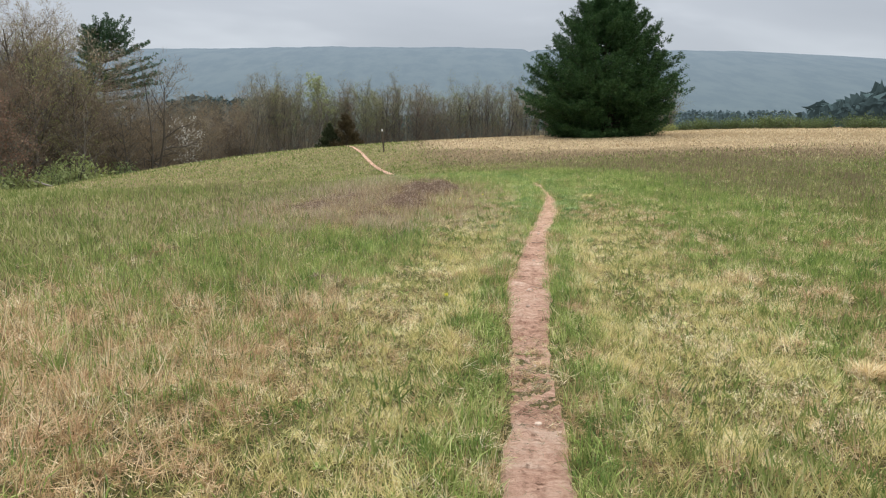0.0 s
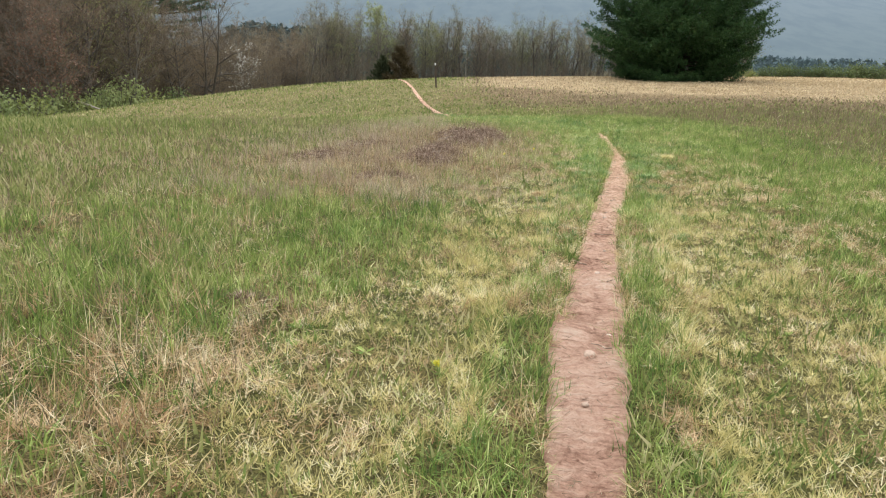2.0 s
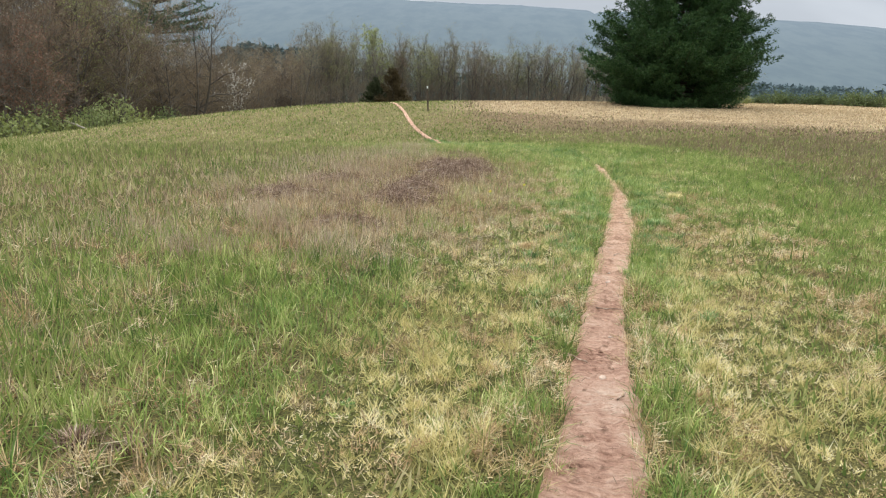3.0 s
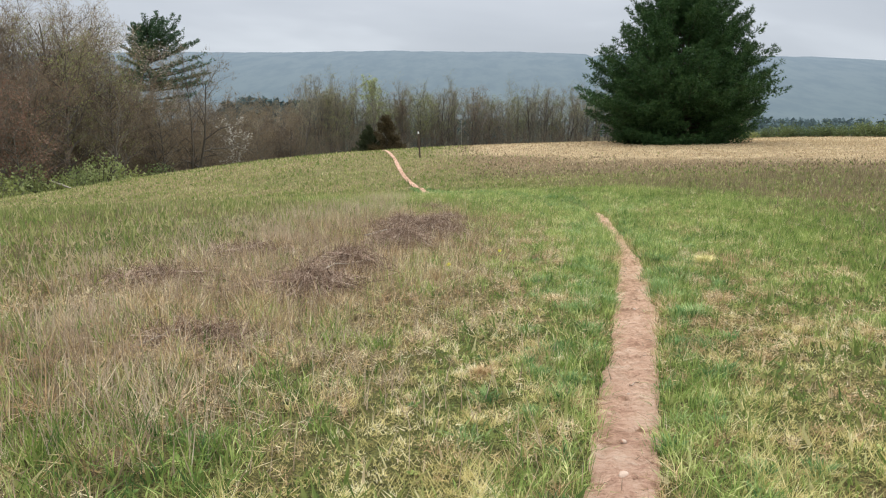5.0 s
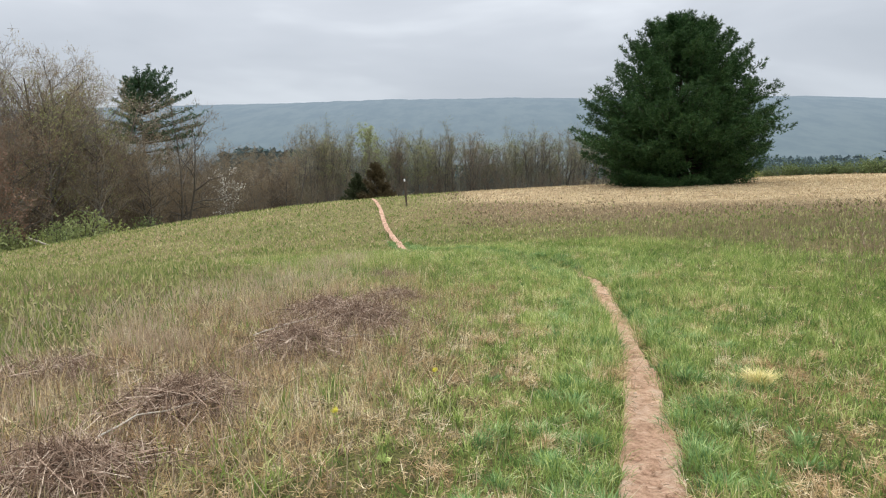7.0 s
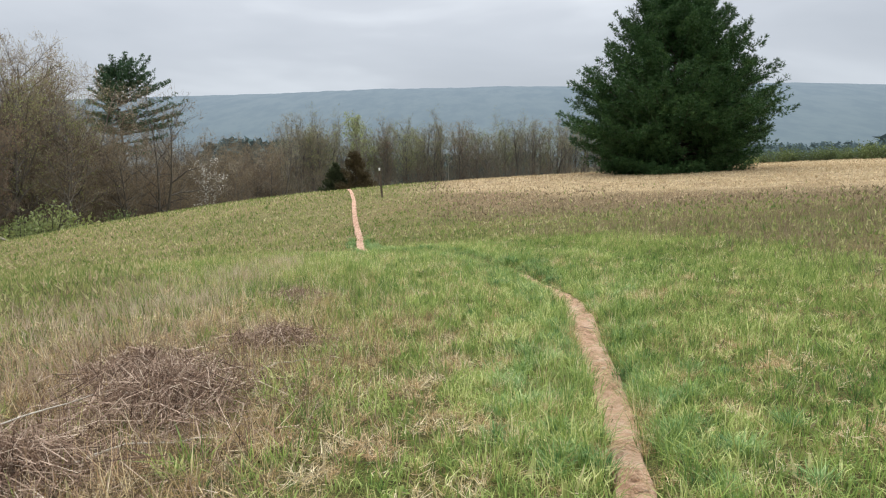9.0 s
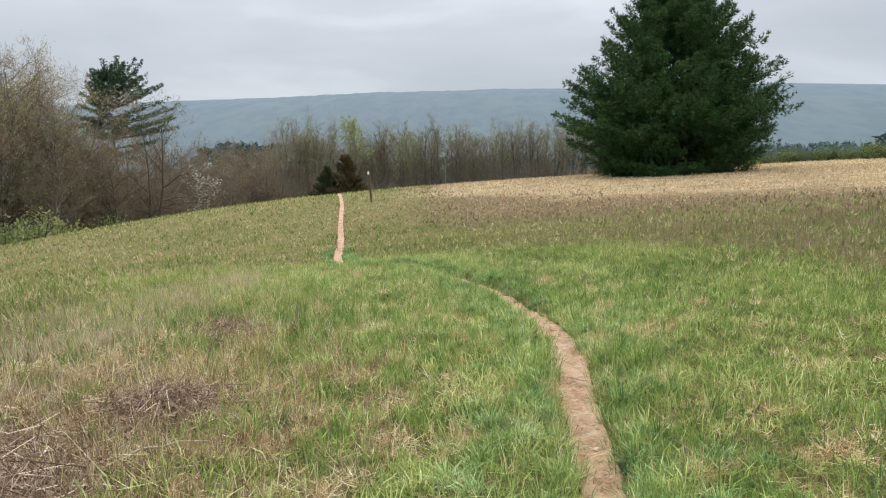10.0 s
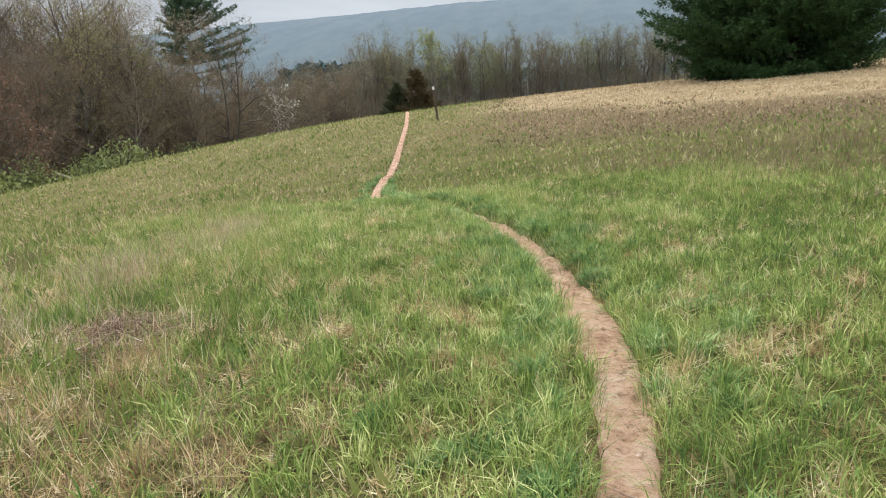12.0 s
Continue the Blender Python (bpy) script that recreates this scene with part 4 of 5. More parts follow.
olive_tree = bare_tree("hardwood_tree", 20.5, 4.6, 66, M_YELLOW, 2400, 0.16, low=0.3, limbs=16, up=1.7, twig_w=0.045, twig_mat=M_TWIG_GREY, label="narrow tree with olive-yellow opening buds")
settle(olive_tree, *bearing(-12.7, 222), 0.8)
leaning = bare_tree("hardwood_tree", 20, 7.0, 67, M_BUD, 2600, 0.12, low=0.25, limbs=14, up=0.9, lean=0.30, label="dark-limbed bare tree leaning out of the wood", forks=2)
settle(leaning, *bearing(-22.0, 122), 0.1)


def snag(x, y, height):
    """A dead pale stem without its bark."""
    z = float(land(np.array([x]), np.array([y]))[0])
    t = np.linspace(0, 1, 8)
    p = np.stack([x + 0.35 * np.sin(t * 3), y + 0.2 * t, z - 0.3 + height * t], 1)
    r = 0.13 * (1.05 - t)
    arms = np.array([[x + 0.3, y, z + height * 0.62], [x + 0.2, y, z + height * 0.78]])
    ends = arms + [[1.3, 0.2, 1.1], [-1.1, 0.1, 1.2]]
    v = join(tubes(p[:-1], p[1:], r[:-1], r[1:], 7), tubes(arms, ends, np.array([0.09, 0.07]), np.array([0.03, 0.02]), 5))
    return tagged(new("dead_tree", tri_mesh("dead_tree", *v, M_DEADWOOD, True)), "pale dead barkless tree stem in the treeline", "tree")


snag(*bearing(-2.9, 258), 17.0)


# ---------------------------------------------------------------- trail post
def trail_post(x, y):
    post = new("trail_post")
    bm = bmesh.new()
    bmesh.ops.create_cube(bm, size=1)
    bmesh.ops.scale(bm, vec=(0.11, 0.11, 1.95), verts=bm.verts)
    bmesh.ops.translate(bm, vec=(0, 0, 0.775), verts=bm.verts)
    bmesh.ops.bevel(bm, geom=bm.edges[:], offset=0.012, segments=2, affect="EDGES")
    part("post", bm, M_POST, post)
    bm = bmesh.new()
    bmesh.ops.create_cube(bm, size=1)
    bmesh.ops.scale(bm, vec=(0.10, 0.02, 0.16), verts=bm.verts)
    bmesh.ops.translate(bm, vec=(0, -0.065, 1.62), verts=bm.verts)
    bmesh.ops.bevel(bm, geom=bm.edges[:], offset=0.004, segments=1, affect="EDGES")
    part("blaze", bm, M_WHITE, post, "white painted trail blaze")
    z = float(land(np.array([x]), np.array([y]))[0])
    post.matrix_basis = pose(x, y, z, 0, -3.5, 8)
    return tagged(post, "dark weathered wooden trail post with a white blaze", "post")


trail_post(-4.42, 55.2)

# ---------------------------------------------------------------- dead brush heaps
def brush_heap(cx, cy, rx, ry, h, seed, count):
    """A tangle of bent dead canes over a low mound."""
    rng = np.random.default_rng(seed)
    a, r = rng.uniform(0, 2 * np.pi, count), np.minimum(np.abs(rng.normal(size=count)) * 0.85, 2.0)
    mx, my = cx + rx * r * np.cos(a), cy + ry * r * np.sin(a)
    lift = 0.95 * h * np.exp(-0.9 * r ** 2) * rng.uniform(0.25, 1.1, count) + 0.03
    turn, ln = 0.7 + rng.normal(size=count) * 0.95, 0.06 + 0.36 * rng.uniform(0, 1, count) ** 2.5
    way = np.stack([np.cos(turn), np.sin(turn)], 1)
    bend = rng.normal(size=count) * 0.45 * ln
    pts = []
    for s in (-1, -0.35, 0.35, 1):
        x = mx + way[:, 0] * ln * s - way[:, 1] * bend * s * s
        y = my + way[:, 1] * ln * s + way[:, 0] * bend * s * s
        z = land(x, y) + np.maximum(lift * (1.0 - 0.45 * s * s) + rng.normal(size=count) * 0.035, 0.012)
        pts.append(np.stack([x, y, z], 1))
    thick = rng.uniform(0.0012, 0.0034, count)
    pieces = [tubes(p, q, thick, thick * 0.9, 3) for p, q in zip(pts, pts[1:])]
    # brittle side shoots
    n = count * 8
    k = rng.integers(0, count, n)
    base = pts[1][k] + (pts[2] - pts[1])[k] * rng.uniform(-0.6, 1.6, n)[:, None]
    tip = base + unit(rng.normal(size=(n, 3)) + [[0, 0, 0.25]]) * rng.uniform(0.04, 0.20, n)[:, None]
    pieces.append(slivers(base, tip, np.full(n, 0.0042), rng))
    ob = new("brush_heap", tri_mesh("brush_heap", *join(*pieces), M_STEM))
    return tagged(ob, "low heap of tangled brown dead bramble canes in the grass", "brush", "brush heaps beside the path", kind="stuff")


HEAPS = [(-0.1, 18.1, 0.6, 0.75, 0.27), (-0.4, 17.0, 0.42, 0.5, 0.24), (-0.75, 15.3, 0.42, 0.55, 0.21), (-0.85, 14.15, 0.4, 0.4, 0.2), (-2.4, 14.4, 0.7, 0.4, 0.15),
         (-1.2, 12.4, 0.45, 0.2, 0.12), (0.0, 19.9, 0.4, 0.35, 0.18), (-0.6, 18.8, 0.6, 0.6, 0.22), (-2.1, 16.2, 0.7, 0.45, 0.13), (-0.5, 22.4, 0.35, 0.3, 0.08)]
for n, heap in enumerate(HEAPS):
    brush_heap(*heap, 100 + n, 900 if n == 0 else 520 if n in (1, 2, 3, 7) else 240)


def brush_zone(x, y):
    out = np.zeros_like(x)
    for cx, cy, rx, ry, h in HEAPS:
        out = np.maximum(out, np.exp(-((x - cx) / rx / 1.3) ** 2 - ((y - cy) / ry / 1.3) ** 2))
    return out


# ---------------------------------------------------------------- grass
def bent_blades(x, y, z, h, w, lean, turn, rng):
    """Blades that arch over."""
    n = len(x)
    way = np.stack([np.cos(turn), np.sin(turn), np.zeros(n)], 1)
    face = turn + np.pi / 2 + rng.normal(size=n) * 0.5
    side = np.stack([np.cos(face), np.sin(face), np.zeros(n)], 1) * (w / 2)[:, None]
    base = np.stack([x, y, z - 0.01], 1)
    up = np.array([[0, 0, 1.0]])
    mid = base + way * (h * lean * 0.30)[:, None] + up * (h * (0.55 - 0.08 * lean))[:, None]
    tip = base + way * (h * lean)[:, None] + up * (h * (1.0 - 0.42 * lean))[:, None]
    verts = np.stack([base, mid - side, mid + side, tip], 1).reshape(-1, 3)
    k = np.arange(n)[:, None] * 4
    tris = np.stack([k + [0, 1, 2], k + [1, 3, 2]], 1).reshape(-1, 3)
    return verts, tris


def straight_blades(x, y, z, h, w, lean, turn, rng):
    base = np.stack([x, y, z - 0.01], 1)
    tip = base + np.stack([np.cos(turn) * lean, np.sin(turn) * lean, np.sqrt(np.clip(1 - lean ** 2, 0.002, 1))], 1) * h[:, None]
    return slivers(base, tip, w, rng)


def hay_line(x, y):
    return (y + 0.85 * x - 50 + 4.5 * waves(x, y, 14, 61)) * ease(x, -6, 2) + (1 - ease(x, -6, 2)) * -20


def greenness(x, y, d):
    """Share of green blades at a place, 0 to 1."""
    ad = np.abs(d)
    g = 0.54 + 0.22 * waves(x, y, 2.4, 62) + 0.46 * waves(x, y, 0.75, 63) + 0.34 * waves(x, y, 0.33, 68) + 0.30 * ease(-d, 0.8, 1.8) * ease(y, 5.5, 7.5) * (1 - ease(y, 10, 13)) + 0.40 * ease(y, 12, 20)
    g += (0.35 - 0.17 * (1 - ease(y, 8, 13))) * (1 - ease(ad, 0.35, 0.75)) - 0.5 * (ad < 0.17) - 0.16 * ease(ad, 0.5, 0.8) * (1 - ease(ad, 1.3, 2.0)) * (1 - ease(y, 12, 17))
    g -= 0.15 * ease(d, 0.7, 1.4) * (1 - ease(y, 5, 8))
    g -= 0.56 * ease(-d, 0.7, 1.6) * (1 - ease(y, 4.8, 7.5)) - 0.10 * ease(d, 1.6, 3.0) * (1 - ease(y, 8, 14))
    g -= 0.60 * ease(-d, 0.8, 1.7) * ease(y, 10, 14) * (1 - ease(y, 20, 23))
    g -= 0.55 * brush_zone(x, y) + 0.30 * ease(-d, 2.0, 3.0) * ease(y, 12, 15) * (1 - ease(y, 19, 23)) * (1 - ease(-d, 5.0, 7.0))
    g += 0.40 * ease(d, 1.7, 2.6) * ease(y, 6, 8.5) + 0.22 * ease(d, 0.7, 1.6) * ease(y, 9.5, 12)
    return np.clip(g, 0.06, 0.95)


def blade_height(x, y, d):
    ad = np.abs(d)
    h = 0.085 + 0.02 * waves(x, y, 1.8, 64) + 0.03 * (1 - ease(ad, 0.3, 0.9)) * (1 - ease(y, 29, 32)) + 0.05 * ease(y, 13, 19) * (1 - ease(ad, 0.9, 3.5)) * (1 - ease(y, 29, 32))
    h += 0.10 * ease(-d, 1.2, 2.4) + 0.05 * ease(d, 1.8, 3.2)
    h -= 0.03 * ease(ad, 0.5, 0.8) * (1 - ease(ad, 1.2, 1.7)) * (1 - ease(y, 12, 16))
    h *= 1 - 0.5 * (ad < 0.17) * (y < 6)
    return np.maximum(h, 0.035)


def near_grass():
    rng = np.random.default_rng(200)
    n = 106000
    # clumps stand closest together beside the path
    s = rng.uniform(0.2, 33.0, n)
    d = np.sinh(rng.uniform(-1, 1, n) * np.arcsinh(6.0 / 1.7)) * 1.7
    seg_y = LINE[:, 1]
    x = np.interp(s, seg_y[:100], LINE[:100, 0]) + d
    y = s + rng.uniform(-0.3, 0.3, n)
    d = off_trail(x, y)
    half = np.interp(y, WIDE_Y, WIDE_W)
    edge = half * (0.98 + 0.11 * waves(x, y, 0.7, 71) + 0.17 * waves(x, y, 0.17, 72)) - 0.22 * np.exp(-((y - 4.4) / 0.95) ** 4) * ease(waves(x, y, 0.4, 73), -0.5, 0.2)
    keep = np.abs(d) > edge + 0.01 * rng.normal(size=n)
    keep &= rng.uniform(size=n) < (1 - ease(np.abs(d), 3.8, 6.0)) * (1 - ease(y, 28.5, 33)) * ease(y, 0.0, 2.2)
    x, y, d = x[keep], y[keep], d[keep]
    g = greenness(x, y, d)
    green = rng.uniform(size=len(x)) < g
    out = {}
    ad = np.abs(d)
    band = 0.85 * ease(ad, 0.38, 0.62) * (1 - ease(ad, 1.1 + (d > 0) * (0.5 - 0.5 * ease(y, 7, 9)), 1.9 + (d > 0) * (0.7 - 0.6 * ease(y, 7, 9)))) * (1 - ease(y, 9.5, 14.5)) * np.clip(0.75 + 0.5 * waves(x, y, 0.6, 74), 0, 1)
    pale = rng.uniform(size=len(x)) < band
    for name, sel, k in (("green", green & ~pale, 8), ("straw", ~green & ~pale, 15), ("pale", pale, 17)):
        cx, cy, cd = [np.repeat(v[sel], k) for v in (x, y, d)]
        m = len(cx)
        r, a = np.abs(rng.normal(size=m)) * (0.022 + 0.006 * np.abs(cd)), rng.uniform(0, 2 * np.pi, m)
        bx, by = cx + r * np.cos(a), cy + r * np.sin(a)
        bd = cd
        h = 0.85 * blade_height(bx, by, bd) * rng.uniform(0.45, 1.4, m) * np.repeat(rng.uniform(0.45, 1.5, int(sel.sum())), k)
        out[name] = (bx, by, bd, h, a)
    bx, by, bd, h, a = out["green"]
    w = (0.0042 + 0.0011 * np.abs(bd)) * rng.uniform(0.7, 1.4, len(bx))
    z = ground_z(bx, by, bd)
    lean = rng.uniform(0.15, 1.0, len(bx))
    turn = a + rng.normal(size=len(bx)) * 0.7
    arch = (np.abs(bd) < 2.2) & (rng.uniform(size=len(bx)) < 0.75)
    pieces = [f(bx[s], by[s], z[s], h[s], w[s], lean[s] * q, turn[s], rng) for f, s, q in ((bent_blades, arch, 1.0), (straight_blades, ~arch, 0.85))]
    ob = new("green_grass", tri_mesh("green_grass", *join(*pieces), M_GREEN))
    tagged(ob, "fresh green spring grass growing in tufts beside the path", "grass", kind="stuff")
    bx, by, bd, h, a = out["pale"]
    m = len(bx)
    w = 0.0042 * rng.uniform(0.7, 1.4, m)
    v = straight_blades(bx, by, ground_z(bx, by, bd) + rng.uniform(0, 0.025, m), h * rng.uniform(0.7, 1.5, m), w, rng.uniform(0.4, 0.99, m), rng.uniform(0, 2 * np.pi, m), rng)
    tagged(new("trampled_grass", tri_mesh("trampled_grass", *v, M_PALEGRASS)), "pale yellow-green trampled grass along the path", "grass", kind="stuff")
    bx, by, bd, h, a = out["straw"]
    m = len(bx)
    flat = rng.uniform(size=m) < 0.62
    lean = np.where(flat, rng.uniform(0.86, 0.998, m), rng.uniform(0.1, 0.75, m))
    w = (0.0033 + 0.0009 * np.abs(bd)) * rng.uniform(0.7, 1.4, m)
    z = ground_z(bx, by, bd) + np.where(flat, rng.uniform(0.005, 0.05, m), 0)
    hh, turn = h * np.where(flat, 0.75, 1.1), rng.uniform(0, 2 * np.pi, m)
    brown = rng.uniform(size=m) < 0.36 * ease(-bd, 0.6, 1.4) * ease(by, 4, 9) * (1 - ease(by, 20, 25)) + 0.12 - 0.08 * ease(by, 16, 20)
    v = straight_blades(bx[brown], by[brown], z[brown], hh[brown], w[brown], lean[brown], turn[brown], rng)
    tagged(new("brown_grass", tri_mesh("brown_grass", *v, M_MAUVE)), "dull brown dead grass through the turf", "grass", kind="stuff")
    tan = ~brown & (waves(bx, by, 0.9, 77) + 0.5 * rng.normal(size=m) > 0.75 + 0.7 * ease(by, 16, 20) - 0.85 * ease(-bd, 0.7, 1.3) * (1 - ease(by, 5.5, 9)))
    v = straight_blades(bx[tan], by[tan], z[tan] + 0.01, hh[tan] * 1.1, w[tan], lean[tan], turn[tan], rng)
    tagged(new("tan_grass", tri_mesh("tan_grass", *v, M_TAN)), "matted tan dead grass in patches", "grass", kind="stuff")
    dry = ~brown & ~tan
    ob = new("dry_grass", tri_mesh("dry_grass", *straight_blades(bx[dry], by[dry], z[dry], hh[dry], w[dry], lean[dry], turn[dry], rng), M_STRAW))
    tagged(ob, "pale straw-coloured dead grass lying and standing among the green", "grass", kind="stuff")


def stalks():
    """Thin dead stalks that stand above the grass."""
    rng = np.random.default_rng(210)
    n = 60000
    x, y = rng.uniform(-8, 13, n), rng.uniform(3, 34, n)
    d = off_trail(x, y)
    want = 0.55 * ease(-d, 1.0, 2.0) * (1 - ease(y, 22, 28)) + 0.9 * ease(d, 2.6, 4.2) * ease(y, 13, 17) + 0.12 * ease(d, 1.6, 3) + 0.8 * brush_zone(x, y)
    keep = (rng.uniform(size=n) < want * np.clip(0.55 + 0.6 * waves(x, y, 2.2, 66), 0, 1)) & (np.abs(d) > 0.5)
    x, y, d = x[keep], y[keep], d[keep]
    m = len(x)
    h = rng.uniform(0.16, 0.36, m) + 0.12 * ease(d, 2.6, 4.2) * rng.uniform(0, 1, m)
    w = 0.004 + 0.0007 * np.abs(d)
    ob = new("dead_stalks", tri_mesh("dead_stalks", *straight_blades(x, y, ground_z(x, y, d), h, w, rng.uniform(0.02, 0.45, m), rng.uniform(0, 2 * np.pi, m), rng), M_MAUVE))
    tagged(ob, "thin brown dead weed stalks standing in the grass", "grass", kind="stuff")


def field_grass():
    """Coarser tufts over the wide field, thinning out with distance."""
    rng = np.random.default_rng(220)
    n = 400000
    r = 1.5 * (110.0 / 1.5) ** rng.uniform(0.12, 1, n) ** 0.85
    t = np.radians(np.where(rng.uniform(size=n) < 0.86, rng.uniform(-50, 50, n), rng.uniform(-180, 180, n)))
    x, y = 0.8 + r * np.sin(t), -1.5 + r * np.cos(t)
    d = off_trail(x, y)
    half = np.interp(y, WIDE_Y, WIDE_W)
    near = (np.abs(d) < 5.0) & (y < 31)
    keep = (np.abs(d) > np.where(y > 31, half * 0.72, half + 0.05)) & ~(near & (rng.uniform(size=n) < 0.6)) & (np.hypot(x - PINE[0], y - PINE[1]) > 4.5)
    x, y, d, r = x[keep], y[keep], d[keep], r[keep]
    hl = hay_line(x, y) + rng.normal(size=len(x)) * 2.5
    z = ground_z(x, y, d)
    h = (0.10 + 0.0006 * r + 0.04 * ease(-d, 1.5, 3) + 0.02 * waves(x, y, 3.0, 67)) * rng.uniform(0.6, 1.4, len(x))
    w = (0.008 + 0.0011 * r) * rng.uniform(0.6, 1.5, len(x))
    lean = rng.uniform(0.1, 0.85, len(x))
    turn = rng.uniform(0, 2 * np.pi, len(x))
    hay = hl > 1
    mauve = ~hay & (rng.uniform(size=len(x)) < 0.7 * ease(hl, -13, -2) + 0.12 * ease(hl, -36, -24) * ease(x, 1, 5))
    near_by = (np.abs(d) < 9) & (y < 24)
    dry = (near_by & (rng.uniform(size=len(x)) > greenness(x, y, d) + 0.42)) | ~hay & ~mauve & (rng.uniform(size=len(x)) < 0.44 * ease(-x, -3, 5) * ease(y, 18, 26) * np.clip(0.6 + 0.7 * waves(x, y, 4.0, 76), 0, 1))
    for name, sel, mat, label in (("field_straw", dry, M_HAY, "pale dead straw through the hillside grass"),
                                  ("field_grass", ~hay & ~mauve & ~dry, M_FAR, "mottled yellow-green meadow grass over the hillside"),
                                  ("hay_grass", hay, M_HAY, "dry tan hay stubble over the upper field"),
                                  ("weed_stalks", mauve, M_MAUVE, "mauve-brown dead weeds along the edge of the upper field")):
        hh = h[sel] * (0.75 if name == "hay_grass" else 0.95 if name == "weed_stalks" else 0.8 if name == "field_straw" else 1.0)
        ob = new(name, tri_mesh(name, *straight_blades(x[sel], y[sel], z[sel], hh, w[sel] * (0.65 if name == "field_straw" else 1.0), lean[sel], turn[sel], rng), mat))
        tagged(ob, label, "grass", kind="stuff")


def sedge():
    """A drift of pale tall dead grass behind the brush heaps."""
    rng = np.random.default_rng(215)
    n = 50000
    y = rng.uniform(10.5, 28.5, n)
    x = np.interp(y, [11.5, 14, 17, 20, 24, 28.5], [-1.6, -1.7, -1.6, -1.6, -2.1, -2.4]) + rng.normal(size=n) * np.interp(y, [12, 16, 21, 28], [1.2, 1.2, 0.85, 0.4])
    keep = rng.uniform(size=n) < np.clip(0.5 + 0.6 * waves(x, y, 1.1, 75), 0.05, 1) * np.interp(y, [12, 19, 23, 28], [1, 1, 0.4, 0.3]) * (1 - 0.8 * brush_zone(x, y)) * (1 - 0.55 * ease(x, -1.2, -0.4))
    x, y = x[keep], y[keep]
    m = len(x)
    v = straight_blades(x, y, ground_z(x, y), rng.uniform(0.10, 0.33, m), np.full(m, 0.007), rng.uniform(0.05, 0.6, m), rng.uniform(0, 2 * np.pi, m), rng)
    tagged(new("dead_sedge", tri_mesh("dead_sedge", *v, M_SEDGE)), "pale pinkish-tan tall dead grass by the brush heaps", "grass", kind="stuff")


def lush_grass():
    """Long blue-green tufts that hang over both sides of the path."""
    rng = np.random.default_rng(218)
    n, k = 400, 100
    y = 9.5 + 20.5 * rng.uniform(0, 1, n) ** 0.8
    side = rng.choice([-1, 1], n)
    off = np.interp(y, WIDE_Y, WIDE_W) + 0.05 + np.abs(rng.normal(size=n)) * np.where(side < 0, 0.36, 0.30)
    x = np.interp(y, LINE[:100, 1], LINE[:100, 0]) + side * off
    # a denser fringe on both banks of the bend
    at = rng.uniform(0, 1, 170)
    bx, by = np.interp(at, np.linspace(0, 1, 29), LINE[60:89, 0]), np.interp(at, np.linspace(0, 1, 29), LINE[60:89, 1])
    tx, ty = np.interp(at, np.linspace(0, 1, 29), np.gradient(LINE[60:89, 0])), np.interp(at, np.linspace(0, 1, 29), np.gradient(LINE[60:89, 1]))
    gap = rng.choice([-1, 1, 1], 170) * (0.15 + np.abs(rng.normal(size=170)) * 0.10) / np.hypot(tx, ty)
    x, y = np.r_[x, bx + ty * gap], np.r_[y, by - tx * gap]
    keep = np.abs(off_trail(x, y)) > np.interp(y, WIDE_Y, WIDE_W) + 0.03
    x, y = x[keep], y[keep]
    n = len(x)
    tall = np.repeat(rng.uniform(0.09, 0.165, n) * (0.75 + 0.25 * ease(y, 11, 16)), k)
    m = n * k
    a, r = rng.uniform(0, 2 * np.pi, m), np.abs(rng.normal(size=m)) * 0.05
    bx, by = np.repeat(x, k) + r * np.cos(a), np.repeat(y, k) + r * np.sin(a)
    v = bent_blades(bx, by, ground_z(bx, by), tall * rng.uniform(0.5, 1.15, m), np.full(m, 0.0058), rng.uniform(0.25, 0.95, m), a + rng.normal(size=m) * 0.5, rng)
    tagged(new("lush_grass", tri_mesh("lush_grass", *v, M_LUSH)), "long blue-green grass tufts hanging over the path's edges", "grass", kind="stuff")


near_grass()
lush_grass()
stalks()
sedge()
field_grass()


def tuft(x, y, h, radius, count, mat, name, label, seed):
    rng = np.random.default_rng(seed)
    a, r = rng.uniform(0, 2 * np.pi, count), np.abs(rng.normal(size=count)) * radius * 0.5
    bx, by = x + r * np.cos(a), y + r * np.sin(a)
    v = bent_blades(bx, by, ground_z(bx, by), h * rng.uniform(0.6, 1.2, count), np.full(count, 0.005), rng.uniform(0.3, 1.0, count), a + rng.normal(size=count) * 0.4, rng)
    return tagged(new(name, tri_mesh(name, *v, mat)), label, "grass tuft", kind="stuff")


tuft(3.2, 16.02, 0.16, 0.12, 600, M_PALEGRASS, "straw_tuft", "bright straw-yellow tuft of dead grass", 301)
tuft(2.72, 4.4, 0.15, 0.12, 600, M_STRAW, "straw_tuft", "tan tuft of dead grass", 302)
tuft(0.79, 12.05, 0.08, 0.14, 420, M_STRAW, "straw_tuft", "pale tuft of dead grass by the path", 303)
tuft(-1.28, 7.3, 0.10, 0.10, 260, M_STEM, "dead_tuft", "dark brown dead tuft in the grass", 304)
tuft(-1.06, 7.34, 0.08, 0.09, 200, M_STEM, "dead_tuft", "dark brown dead tuft in the grass", 305)


